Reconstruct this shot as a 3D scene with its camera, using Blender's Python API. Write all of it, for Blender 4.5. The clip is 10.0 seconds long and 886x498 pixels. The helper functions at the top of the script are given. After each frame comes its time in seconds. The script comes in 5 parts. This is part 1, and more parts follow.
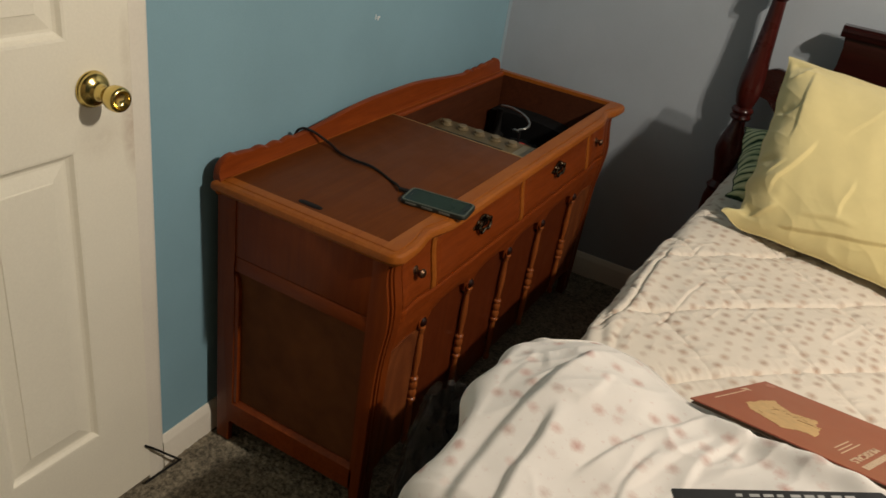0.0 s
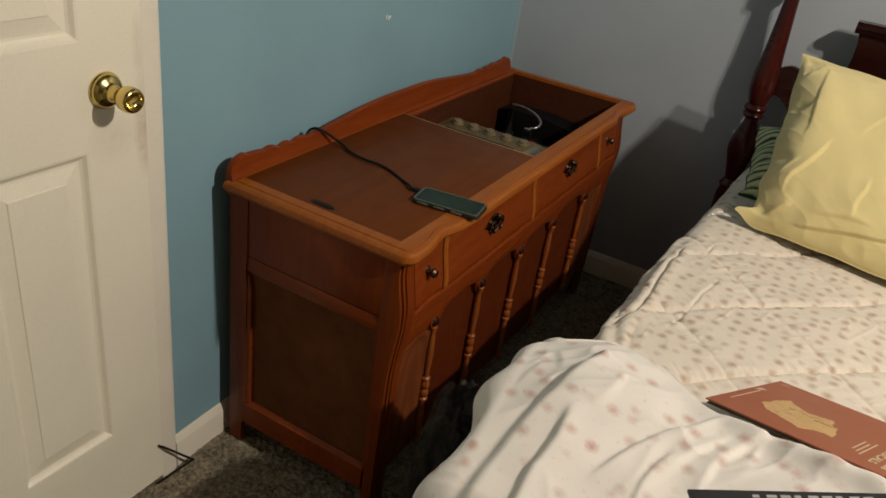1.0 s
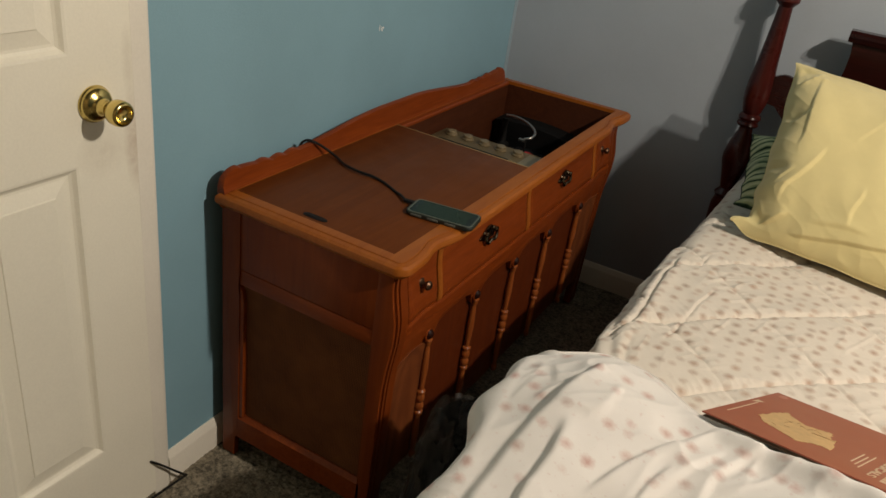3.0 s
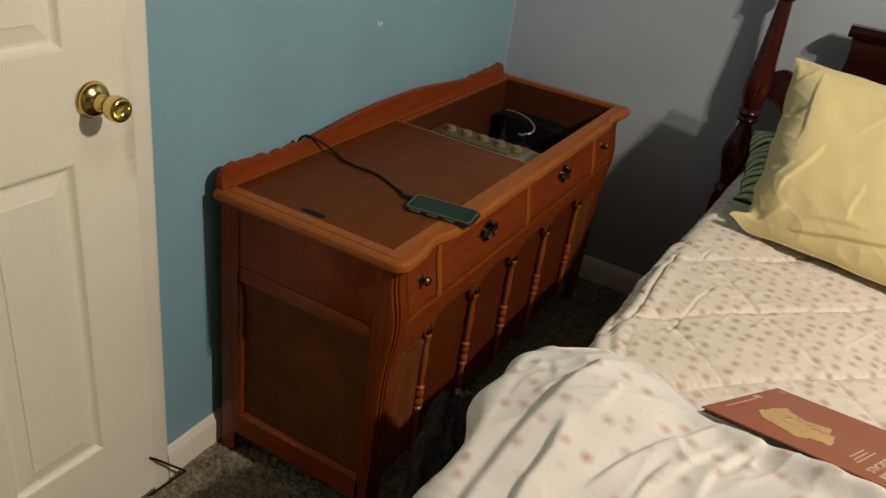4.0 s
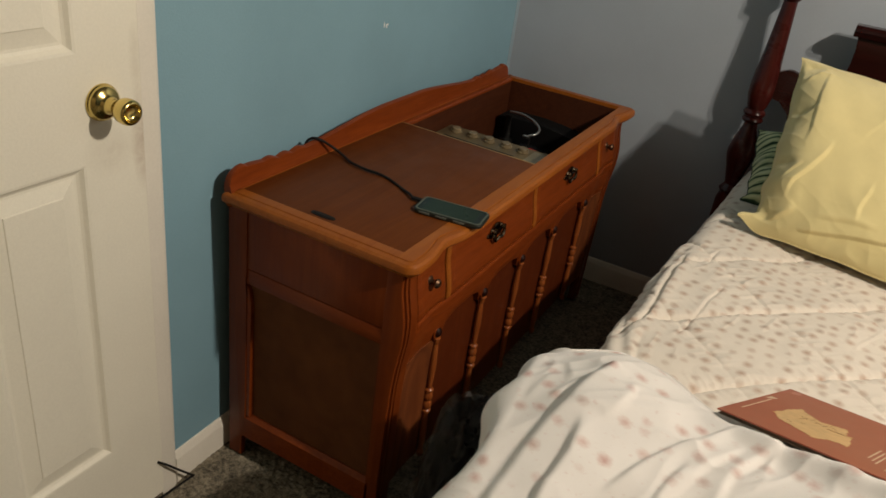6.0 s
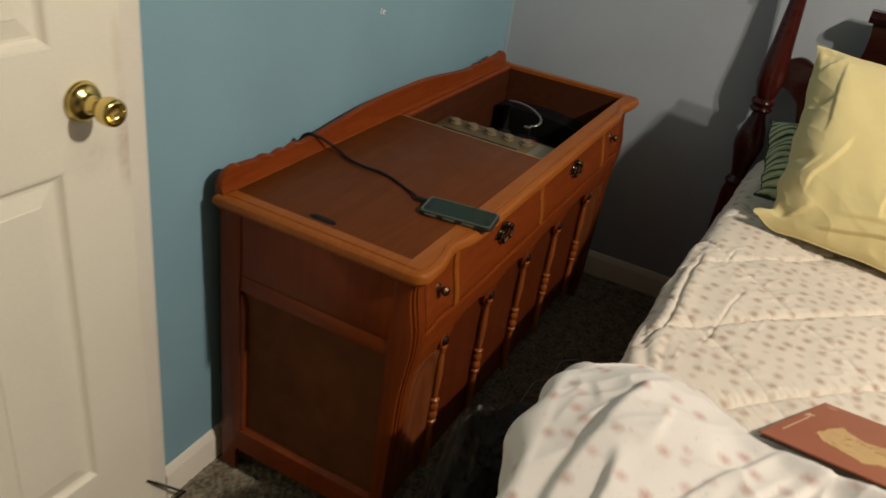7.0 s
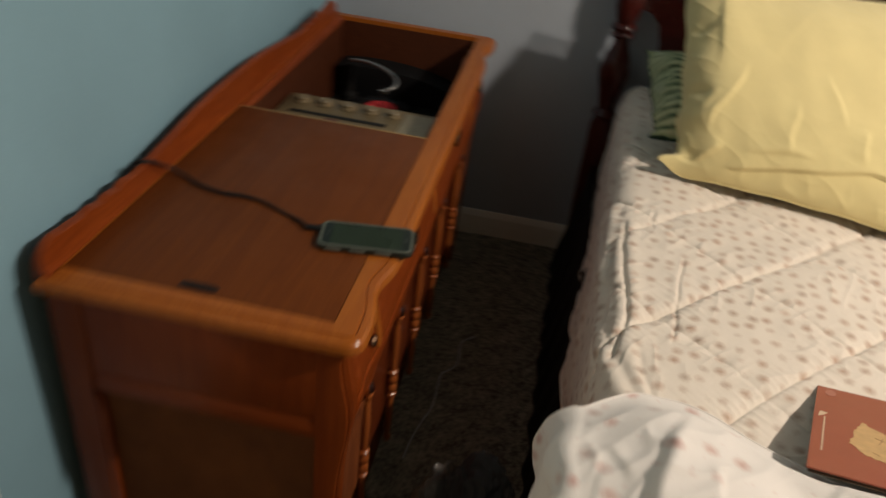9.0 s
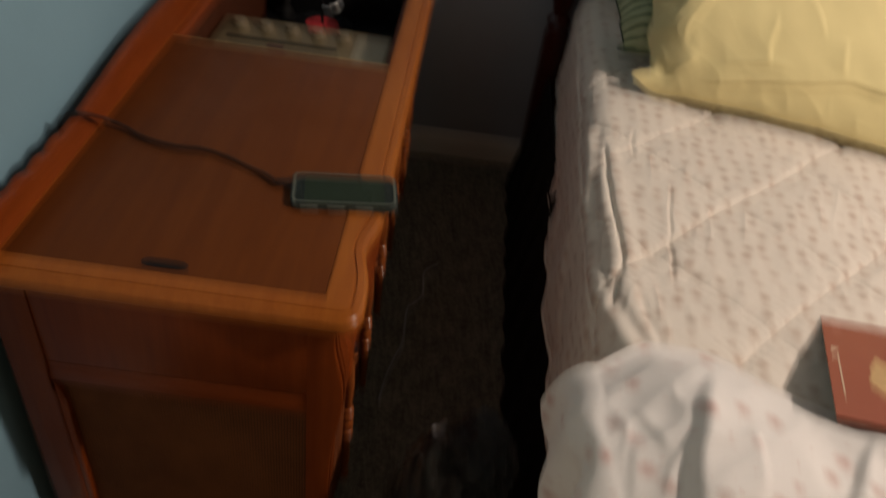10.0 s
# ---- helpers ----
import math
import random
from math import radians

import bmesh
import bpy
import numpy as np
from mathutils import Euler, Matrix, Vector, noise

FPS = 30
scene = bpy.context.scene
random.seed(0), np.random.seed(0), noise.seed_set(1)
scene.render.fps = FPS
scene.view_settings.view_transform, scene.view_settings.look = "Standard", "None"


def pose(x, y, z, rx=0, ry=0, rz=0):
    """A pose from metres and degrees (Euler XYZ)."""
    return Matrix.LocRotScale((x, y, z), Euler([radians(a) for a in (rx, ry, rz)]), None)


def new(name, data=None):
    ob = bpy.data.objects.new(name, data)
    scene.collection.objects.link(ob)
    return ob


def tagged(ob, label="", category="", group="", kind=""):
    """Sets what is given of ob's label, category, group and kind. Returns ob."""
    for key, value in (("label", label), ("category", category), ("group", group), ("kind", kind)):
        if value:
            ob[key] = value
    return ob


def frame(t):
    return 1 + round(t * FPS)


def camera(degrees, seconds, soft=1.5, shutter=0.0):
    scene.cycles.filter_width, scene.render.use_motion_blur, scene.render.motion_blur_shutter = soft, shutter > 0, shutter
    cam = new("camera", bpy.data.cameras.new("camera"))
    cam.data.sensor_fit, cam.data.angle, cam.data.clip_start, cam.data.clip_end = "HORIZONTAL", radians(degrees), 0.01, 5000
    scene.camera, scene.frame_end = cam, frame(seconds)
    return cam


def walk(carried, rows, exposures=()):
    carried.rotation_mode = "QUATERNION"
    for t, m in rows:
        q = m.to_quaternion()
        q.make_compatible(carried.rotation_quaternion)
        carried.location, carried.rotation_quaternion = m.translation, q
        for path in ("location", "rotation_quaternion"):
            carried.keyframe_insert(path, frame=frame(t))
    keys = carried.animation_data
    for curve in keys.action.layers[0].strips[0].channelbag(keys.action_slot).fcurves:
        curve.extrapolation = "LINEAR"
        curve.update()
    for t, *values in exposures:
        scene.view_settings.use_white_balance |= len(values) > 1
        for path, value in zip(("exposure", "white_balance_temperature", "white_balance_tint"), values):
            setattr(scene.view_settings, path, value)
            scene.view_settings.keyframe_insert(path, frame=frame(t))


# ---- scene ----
cam = camera(59.35, 10.0, soft=1.5, shutter=1.1)
ROWS = [  # seconds, eye, yaw, pitch, roll
    (0.0, 1.1874, -0.1674, 1.5262, 29.959, -28.710, -8.179),
    (0.5, 1.1849, -0.1639, 1.5232, 30.456, -28.985, -7.922),
    (1.0, 1.1812, -0.1669, 1.5240, 30.508, -28.826, -7.694),
    (1.5, 1.1787, -0.1645, 1.5270, 30.549, -28.285, -7.568),
    (2.0, 1.1822, -0.1600, 1.5256, 30.499, -27.937, -7.356),
    (2.5, 1.1806, -0.1554, 1.5250, 30.249, -27.936, -7.424),
    (4.0, 1.1796, -0.1492, 1.5234, 30.070, -28.403, -7.453),
    (4.5, 1.1832, -0.1543, 1.5248, 29.914, -28.301, -7.499),
    (5.0, 1.1821, -0.1578, 1.5256, 29.765, -28.070, -7.624),
    (5.5, 1.1812, -0.1597, 1.5249, 29.937, -27.963, -7.428),
    (7.0, 1.0479, -0.0826, 1.5008, 28.287, -29.380, -7.607),
    (7.5, 0.9944, 0.0222, 1.5074, 24.228, -29.175, -7.902),
    (8.0, 0.8703, 0.1050, 1.5071, 15.492, -29.601, -5.570),
    (8.2, 0.8461, 0.1063, 1.5168, 16.029, -30.940, -4.922),
    (8.5, 0.8362, 0.0772, 1.4840, 16.763, -31.318, -6.166),
    (8.6, 0.8383, 0.0887, 1.4998, 16.946, -32.419, -5.309),
    (9.0, 0.7298, 0.1938, 1.4868, 10.828, -33.243, -6.110),
    (9.2, 0.6756, 0.2755, 1.4873, 5.812, -35.769, -4.249),
    (9.5, 0.6105, 0.3026, 1.4957, 1.777, -39.480, -3.477),
    (9.7, 0.5839, 0.3253, 1.4959, 2.023, -41.067, -4.924),
    (9.9667, 0.6070, 0.3168, 1.4780, 4.050, -40.150, -6.650),
    (10.0, 0.6083, 0.3162, 1.4767, 4.253, -39.931, -6.774),
    (10.0333, 0.6100, 0.3150, 1.4750, 4.700, -38.500, -7.000),
]
walk(cam, [(t, pose(x, y, z, 90 + pitch, roll, yaw)) for t, x, y, z, yaw, pitch, roll in ROWS],
     exposures=[(0.0, 0.16, 6500, 10), (5.7, 0.16, 6500, 10), (7.0, 0.28, 6500, 10), (7.5, 0.27, 6500, 10), (8.0, 0.20, 6500, 11), (8.5, 0.20, 6500, 13),
                (9.0, 0.26, 6500, 13), (9.5, 0.02, 6500, 17), (9.8, -0.06, 6500, 17), (10.0, -0.02, 6500, 18)])
# ---- light ----
world = bpy.data.worlds.new("world")
scene.world = world
world.use_nodes = True
world.node_tree.nodes["Background"].inputs["Color"].default_value = (0.5, 0.55, 0.65, 1)
world.node_tree.nodes["Background"].inputs["Strength"].default_value = 0.001
for at, watts in (((2.60, 0.95, 2.51), 85), ((2.78, 0.98, 2.72), 93)):      # two bulbs of one ceiling fitting
    bulb = bpy.data.lights.new("ceiling_bulb", "POINT")
    bulb.energy, bulb.color, bulb.shadow_soft_size = watts, (1.0, 0.885, 0.735), 0.03
    new("ceiling_bulb", bulb).location = at

ROOM = pose(0, 1, 0, 0, 0, 0.88)     # the room's walls stand a little askew to the stereo cabinet
NORTH = 1.622                        # far wall, in the room's own axes
EAST, SOUTH, HIGH = 4.1, -2.6, 2.85


# ---- materials ----
def nodes_of(name, rough=0.5, metal=0.0, coat=0.0, spec=0.5):
    m = bpy.data.materials.new(name)
    m.use_nodes = True
    nt = m.node_tree
    b = nt.nodes["Principled BSDF"]
    b.inputs["Roughness"].default_value, b.inputs["Metallic"].default_value = rough, metal
    b.inputs["Coat Weight"].default_value, b.inputs["Coat Roughness"].default_value = coat, 0.15
    b.inputs["Specular IOR Level"].default_value = spec
    return m, nt, b


def link(nt, a, b):
    nt.links.new(a, b)


def coords(nt, kind="Object", scale=(1, 1, 1)):
    c = nt.nodes.new("ShaderNodeTexCoord")
    mp = nt.nodes.new("ShaderNodeMapping")
    mp.inputs["Scale"].default_value = scale
    link(nt, c.outputs[kind], mp.inputs["Vector"])
    return mp.outputs["Vector"]


def noise_of(nt, vec, scale, detail=4, rough=0.55, distort=0.0):
    n = nt.nodes.new("ShaderNodeTexNoise")
    n.inputs["Scale"].default_value, n.inputs["Detail"].default_value = scale, detail
    n.inputs["Roughness"].default_value, n.inputs["Distortion"].default_value = rough, distort
    link(nt, vec, n.inputs["Vector"])
    return n.outputs["Fac"]


def ramp(nt, fac, stops):
    r = nt.nodes.new("ShaderNodeValToRGB")
    els = r.color_ramp.elements
    while len(els) < len(stops):
        els.new(0.5)
    for e, (p, c) in zip(els, stops):
        e.position, e.color = p, (*c, 1)
    link(nt, fac, r.inputs["Fac"])
    return r.outputs["Color"]


def mix(nt, fac, a, b, blend="MIX"):
    n = nt.nodes.new("ShaderNodeMix")
    n.data_type, n.blend_type = "RGBA", blend
    for sock, v in ((n.inputs["Factor"], fac), (n.inputs["A"], a), (n.inputs["B"], b)):
        if isinstance(v, (int, float)):
            sock.default_value = v
        elif isinstance(v, tuple):
            sock.default_value = (*v, 1)
        else:
            link(nt, v, sock)
    return n.outputs["Result"]


def bump(nt, b, height, strength=0.3, dist=0.002):
    n = nt.nodes.new("ShaderNodeBump")
    n.inputs["Strength"].default_value, n.inputs["Distance"].default_value = strength, dist
    link(nt, height, n.inputs["Height"])
    link(nt, n.outputs["Normal"], b.inputs["Normal"])


def shade(c, k):
    return tuple(v * k for v in c)


def paint(name, colour, rough=0.55, relief=0.25, grain=220, spread=0.08):
    m, nt, b = nodes_of(name, rough)
    v = coords(nt)
    big, fine = noise_of(nt, v, 2.2, 5), noise_of(nt, v, grain, 3)
    base = ramp(nt, big, [(0.3, shade(colour, 1 - spread)), (0.7, shade(colour, 1 + spread))])
    link(nt, mix(nt, 0.12, base, ramp(nt, fine, [(0.3, shade(colour, 0.8)), (0.7, shade(colour, 1.15))])), b.inputs["Base Color"])
    bump(nt, b, fine, relief, 0.0012)
    return m


def wood(name, dark, light, along="Y", rough=0.38, coat=0.25, figure=1.0, grainy=0.40, spec=0.16):
    m, nt, b = nodes_of(name, rough, coat=coat, spec=spec)
    s = {"X": (1.2, 16, 16), "Y": (16, 1.2, 16), "Z": (16, 16, 1.2)}[along]
    v = coords(nt, scale=s)
    grain, streak = noise_of(nt, v, 9 * figure, 6, 0.65, 0.6), noise_of(nt, v, 1.6 * figure, 4, 0.6, 1.5)
    patch = noise_of(nt, coords(nt), 5, 4)
    c = mix(nt, grainy, ramp(nt, streak, [(0.3, dark), (0.72, light)]), ramp(nt, grain, [(0.35, shade(dark, 0.75)), (0.65, light)]))
    c = mix(nt, ramp(nt, patch, [(0.42, (0, 0, 0)), (0.78, (0.22, 0.22, 0.22))]), c, shade(dark, 0.7))
    link(nt, c, b.inputs["Base Color"])
    link(nt, ramp(nt, patch, [(0.3, (rough * 0.8,) * 3), (0.7, (min(1, rough * 1.35),) * 3)]), b.inputs["Roughness"])
    bump(nt, b, grain, 0.12, 0.0008)
    return m


def plain(name, colour, rough=0.5, metal=0.0, spread=0.15, scale=60, relief=0.15, coat=0.0, spec=0.5):
    m, nt, b = nodes_of(name, rough, metal, coat, spec)
    v = coords(nt)
    f, g = noise_of(nt, v, scale, 4), noise_of(nt, v, scale * 0.12, 3)
    c = mix(nt, 0.5, ramp(nt, f, [(0.3, shade(colour, 1 - spread)), (0.7, shade(colour, 1 + spread))]),
            ramp(nt, g, [(0.3, shade(colour, 1 - spread)), (0.7, shade(colour, 1 + spread))]))
    link(nt, c, b.inputs["Base Color"])
    link(nt, ramp(nt, g, [(0.3, (rough * 0.8,) * 3), (0.7, (min(1, rough * 1.2),) * 3)]), b.inputs["Roughness"])
    bump(nt, b, f, relief, 0.0008)
    return m


def cloth(name, colour, thread=900, rough=0.85, spread=0.06, sheen=0.3):
    m, nt, b = nodes_of(name, rough, spec=0.2)
    v = coords(nt, "UV")
    weave, soft = noise_of(nt, v, thread, 2), noise_of(nt, v, 9, 4)
    link(nt, mix(nt, 0.15, ramp(nt, soft, [(0.3, shade(colour, 1 - spread)), (0.7, shade(colour, 1 + spread))]),
                 ramp(nt, weave, [(0.3, shade(colour, 0.8)), (0.7, shade(colour, 1.1))])), b.inputs["Base Color"])
    b.inputs["Sheen Weight"].default_value = sheen
    bump(nt, b, weave, 0.2, 0.0006)
    return m


def floral(name, ground, blooms, cell, size, thread=900, random_=0.55, faint=0.0, pucker=0.0, blur=0.22):
    """Printed cotton: one blurred bloom in each cell of a loose lattice."""
    m, nt, b = nodes_of(name, 0.88, spec=0.15)
    v = coords(nt, "UV")
    vo = nt.nodes.new("ShaderNodeTexVoronoi")
    vo.inputs["Scale"].default_value, vo.inputs["Randomness"].default_value = 1 / cell, random_
    wob = nt.nodes.new("ShaderNodeTexNoise")
    wob.inputs["Scale"].default_value, wob.inputs["Detail"].default_value = 1.6 / cell, 3
    link(nt, v, wob.inputs["Vector"])
    off = nt.nodes.new("ShaderNodeVectorMath")
    off.operation = "MULTIPLY_ADD"
    link(nt, wob.outputs["Color"], off.inputs[0])
    off.inputs[1].default_value = (cell * 0.18,) * 3
    link(nt, v, off.inputs[2])
    link(nt, off.outputs[0], vo.inputs["Vector"])
    petal = noise_of(nt, v, 7 / cell, 3)
    add = nt.nodes.new("ShaderNodeMath")
    add.operation = "MULTIPLY_ADD"
    link(nt, petal, add.inputs[0])
    add.inputs[1].default_value = 0.22
    link(nt, vo.outputs["Distance"], add.inputs[2])
    mask = ramp(nt, add.outputs[0], [(size, (0.92, 0.92, 0.92)), (size + blur, (0, 0, 0))])
    sep = nt.nodes.new("ShaderNodeSeparateColor")
    link(nt, vo.outputs["Color"], sep.inputs[0])
    bloom = ramp(nt, sep.outputs[0], [(i / max(1, len(blooms) - 1), c) for i, c in enumerate(blooms)])
    soft, weave = noise_of(nt, v, 7, 4), noise_of(nt, v, thread, 2)
    base = ramp(nt, soft, [(0.3, shade(ground, 0.93)), (0.7, ground)])
    spray = ramp(nt, noise_of(nt, v, 3.2 / cell, 3), [(0.62, (0, 0, 0)), (0.72, (faint,) * 3)])
    base = mix(nt, spray, base, blooms[0])
    link(nt, mix(nt, mask, base, bloom), b.inputs["Base Color"])
    b.inputs["Sheen Weight"].default_value = 0.2
    bump(nt, b, mix(nt, 0.2 + pucker, weave, noise_of(nt, v, 42, 3)), 0.3, 0.0012 + 0.004 * pucker)
    return m


def woven(name, dark, light, pitch):
    """Coarse basket weave of a loudspeaker's cloth."""
    m, nt, b = nodes_of(name, 0.8, spec=0.2)
    v = coords(nt)
    waves = []
    for way in ("X", "Z"):
        w = nt.nodes.new("ShaderNodeTexWave")
        w.wave_type, w.bands_direction = "BANDS", way
        w.inputs["Scale"].default_value, w.inputs["Distortion"].default_value = 0.314 / pitch, 1.2
        w.inputs["Detail Scale"].default_value = 3
        link(nt, v, w.inputs["Vector"])
        waves.append(w.outputs["Fac"])
    t = nt.nodes.new("ShaderNodeMath")
    t.operation = "MULTIPLY"
    link(nt, waves[0], t.inputs[0])
    link(nt, waves[1], t.inputs[1])
    c = ramp(nt, t.outputs[0], [(0.05, dark), (0.7, light)])
    link(nt, mix(nt, 0.35, c, ramp(nt, noise_of(nt, v, 14, 4), [(0.3, dark), (0.7, light)])), b.inputs["Base Color"])
    bump(nt, b, t.outputs[0], 0.5, 0.001)
    return m


# unseen east wall: dark colour made up to hold down bounced light
HIDDEN = paint("unseen_dark_slate", (0.030, 0.046, 0.058), 0.65, 0.3, 260)
BLUE = paint("blue_wall_paint", (0.225, 0.385, 0.465), 0.6, 0.35, 260)
GREY = paint("grey_wall_paint", (0.385, 0.428, 0.48), 0.65, 0.35, 260)
# unseen south wall: beige made up for its bounce onto the cabinet's end
BEIGE_WALL = paint("unseen_bounce_beige", (0.22, 0.17, 0.11), 0.65, 0.35, 260)
# ceiling is out of view; its dark tone is there to deepen shadows
CEIL = paint("unseen_dark_ceiling", (0.10, 0.095, 0.088), 0.8, 0.5, 120)
TRIM = paint("white_trim_paint", (0.83, 0.78, 0.68), 0.4, 0.12, 160)
DOORP = paint("white_door_paint", (0.868, 0.826, 0.70), 0.42, 0.14, 190, 0.05)


def grime(m, centre, size, colour, amount):
    """Finger marks round one spot of a painted thing."""
    nt = m.node_tree
    b = nt.nodes["Principled BSDF"]
    old = b.inputs["Base Color"].links[0].from_socket
    mp = nt.nodes.new("ShaderNodeMapping")
    mp.vector_type = "TEXTURE"
    mp.inputs["Location"].default_value, mp.inputs["Scale"].default_value = centre, size
    link(nt, coords(nt), mp.inputs["Vector"])
    ln = nt.nodes.new("ShaderNodeVectorMath")
    ln.operation = "LENGTH"
    link(nt, mp.outputs["Vector"], ln.inputs[0])
    near = ramp(nt, ln.outputs["Value"], [(0.15, (1, 1, 1)), (1.0, (0, 0, 0))])
    spots = ramp(nt, noise_of(nt, coords(nt), 38, 5, 0.65, 0.6), [(0.25, (amount * 0.25,) * 3), (0.62, (amount,) * 3)])
    link(nt, mix(nt, mix(nt, 1.0, near, spots, "MULTIPLY"), old, colour), b.inputs["Base Color"])


grime(DOORP, (0.0, 0.812, 0.935), (0.08, 0.030, 0.12), (0.42, 0.30, 0.22), 0.75)
grime(DOORP, (0.0, 0.805, 1.085), (0.05, 0.018, 0.09), (0.46, 0.38, 0.29), 0.4)
grime(DOORP, (0.0, 0.74, 0.93), (0.05, 0.07, 0.06), (0.45, 0.37, 0.28), 0.35)
FRAME_WOOD = wood("honey_maple", (0.280, 0.072, 0.0088), (0.378, 0.115, 0.0158), "Y", 0.36, 0.10, 1.0, 0.28, 0.2)
LID_WOOD = wood("brown_lid_veneer", (0.107, 0.0272, 0.0049), (0.149, 0.0402, 0.0066), "Y", 0.46, 0.02, 1.0, 0.16, 0.16)
BODY_WOOD = wood("red_maple", (0.152, 0.0258, 0.0036), (0.215, 0.0438, 0.0065), "Z", 0.40, 0.10, 1.0, 0.22)
BODY_WOOD_Y = wood("red_maple_long", (0.176, 0.0290, 0.0042), (0.258, 0.0525, 0.0080), "Y", 0.40, 0.10)
BODY_WOOD_X = wood("red_maple_cross", (0.160, 0.0275, 0.0040), (0.226, 0.0460, 0.0070), "X", 0.40, 0.10, 1.0, 0.22)
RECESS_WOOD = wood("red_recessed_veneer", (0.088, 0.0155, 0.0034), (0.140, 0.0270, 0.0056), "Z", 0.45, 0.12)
SHADED_WOOD = wood("shaded_panel_veneer", (0.042, 0.008, 0.0028), (0.075, 0.016, 0.005), "Z", 0.45, 0.15)
WEAVE = woven("brown_speaker_weave", (0.070, 0.022, 0.0062), (0.22, 0.075, 0.021), 0.0046)
FRONT_WEAVE = woven("honey_speaker_weave", (0.106, 0.0250, 0.0053), (0.240, 0.0640, 0.0130), 0.0046)
SPIN_WOOD = wood("honey_maple_turned", (0.25, 0.058, 0.012), (0.38, 0.112, 0.026), "Z", 0.28, 0.45, spec=0.4)
HEAD_WOOD = wood("dark_turned_maple", (0.014, 0.0035, 0.0020), (0.026, 0.006, 0.003), "Z", 0.5, 0.0, spec=0.2)
# well veneer, coloured darker for the weak light inside the record well
PIT_WOOD = wood("shaded_inner_veneer", (0.050, 0.014, 0.006), (0.085, 0.025, 0.010), "Y", 0.5, 0.05)
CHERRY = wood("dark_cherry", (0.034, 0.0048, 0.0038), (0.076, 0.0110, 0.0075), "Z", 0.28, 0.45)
# headboard cherry, darker than the posts to hold its shadow in the colour
CHERRY_SHADED_X = wood("shaded_cherry_cross", (0.013, 0.0020, 0.0016), (0.031, 0.0047, 0.0034), "X", 0.28, 0.45)
BRASS = plain("polished_brass", (0.68, 0.53, 0.19), 0.20, 1.0, 0.1, 30, 0.04)
OLD_BRASS = plain("antique_brass", (0.20, 0.150, 0.100), 0.22, 1.0, 0.4, 120, 0.2)
DULL_BRASS = plain("dull_brown_brass", (0.13, 0.075, 0.045), 0.38, 0.9, 0.4, 120, 0.2)
SILVER = plain("satin_aluminium", (0.46, 0.45, 0.43), 0.36, 1.0, 0.08, 90, 0.05)
CHAMPAGNE = plain("champagne_panel", (0.185, 0.135, 0.068), 0.45, 0.3, 0.30, 90, 0.05)
KNOB_CREAM = plain("ivory_knob", (0.185, 0.138, 0.075), 0.4, 0.0, 0.2, 90, 0.05)
BLACK = plain("black_plastic", (0.007, 0.0065, 0.006), 0.6, 0.0, 0.3, 200, 0.1, spec=0.25)
VINYL = plain("black_vinyl", (0.005, 0.005, 0.0055), 0.3, 0.0, 0.2, 200, 0.05)
RED = plain("red_paper", (0.55, 0.035, 0.04), 0.5, 0.0, 0.08, 80, 0.05)
CASE = plain("grey_green_case", (0.014, 0.017, 0.012), 0.5, 0.0, 0.15, 150, 0.1)
GLASS = plain("phone_glass", (0.009, 0.014, 0.010), 0.25, 0.0, 0.1, 20, 0.0, coat=0.0, spec=0.3)
COVER = plain("terracotta_card", (0.315, 0.078, 0.040), 0.42, 0.0, 0.07, 25, 0.08)
TAN_INK = plain("tan_ink", (0.60, 0.38, 0.17), 0.5, 0.0, 0.22, 60, 0.05)
CREAM_INK = plain("cream_ink", (0.62, 0.47, 0.33), 0.5, 0.0, 0.06, 60, 0.05)
CARD_EDGE = plain("worn_card_edge", (0.11, 0.075, 0.045), 0.75, 0.0, 0.35, 200, 0.2)
BLACK_CARD = plain("black_card", (0.018, 0.018, 0.019), 0.4, 0.0, 0.3, 120, 0.1)
YELLOW = cloth("yellow_cotton", (0.74, 0.625, 0.305))
TICKING = cloth("mattress_ticking", (0.5, 0.48, 0.45))
BAG = plain("dark_plastic_bag", (0.009, 0.0085, 0.008), 0.7, 0.0, 0.3, 40, 0.3, spec=0.3)
FELT = cloth("dark_brown_fabric", (0.030, 0.020, 0.018))
BEIGE = cloth("dull_beige_fabric", (0.17, 0.145, 0.10))
SPREAD = floral("cream_quilt_print", (0.775, 0.695, 0.60), [(0.455, 0.305, 0.225), (0.51, 0.365, 0.275), (0.42, 0.310, 0.240)], 0.035, 0.165, 900, 0.42, 0.12, 0.35, 0.33)
DUVET = floral("white_duvet_print", (0.83, 0.782, 0.735), [(0.54, 0.30, 0.26), (0.60, 0.40, 0.345), (0.49, 0.36, 0.32)], 0.041, 0.132, 1000, 0.7, 0.25, 0.25, 0.34)


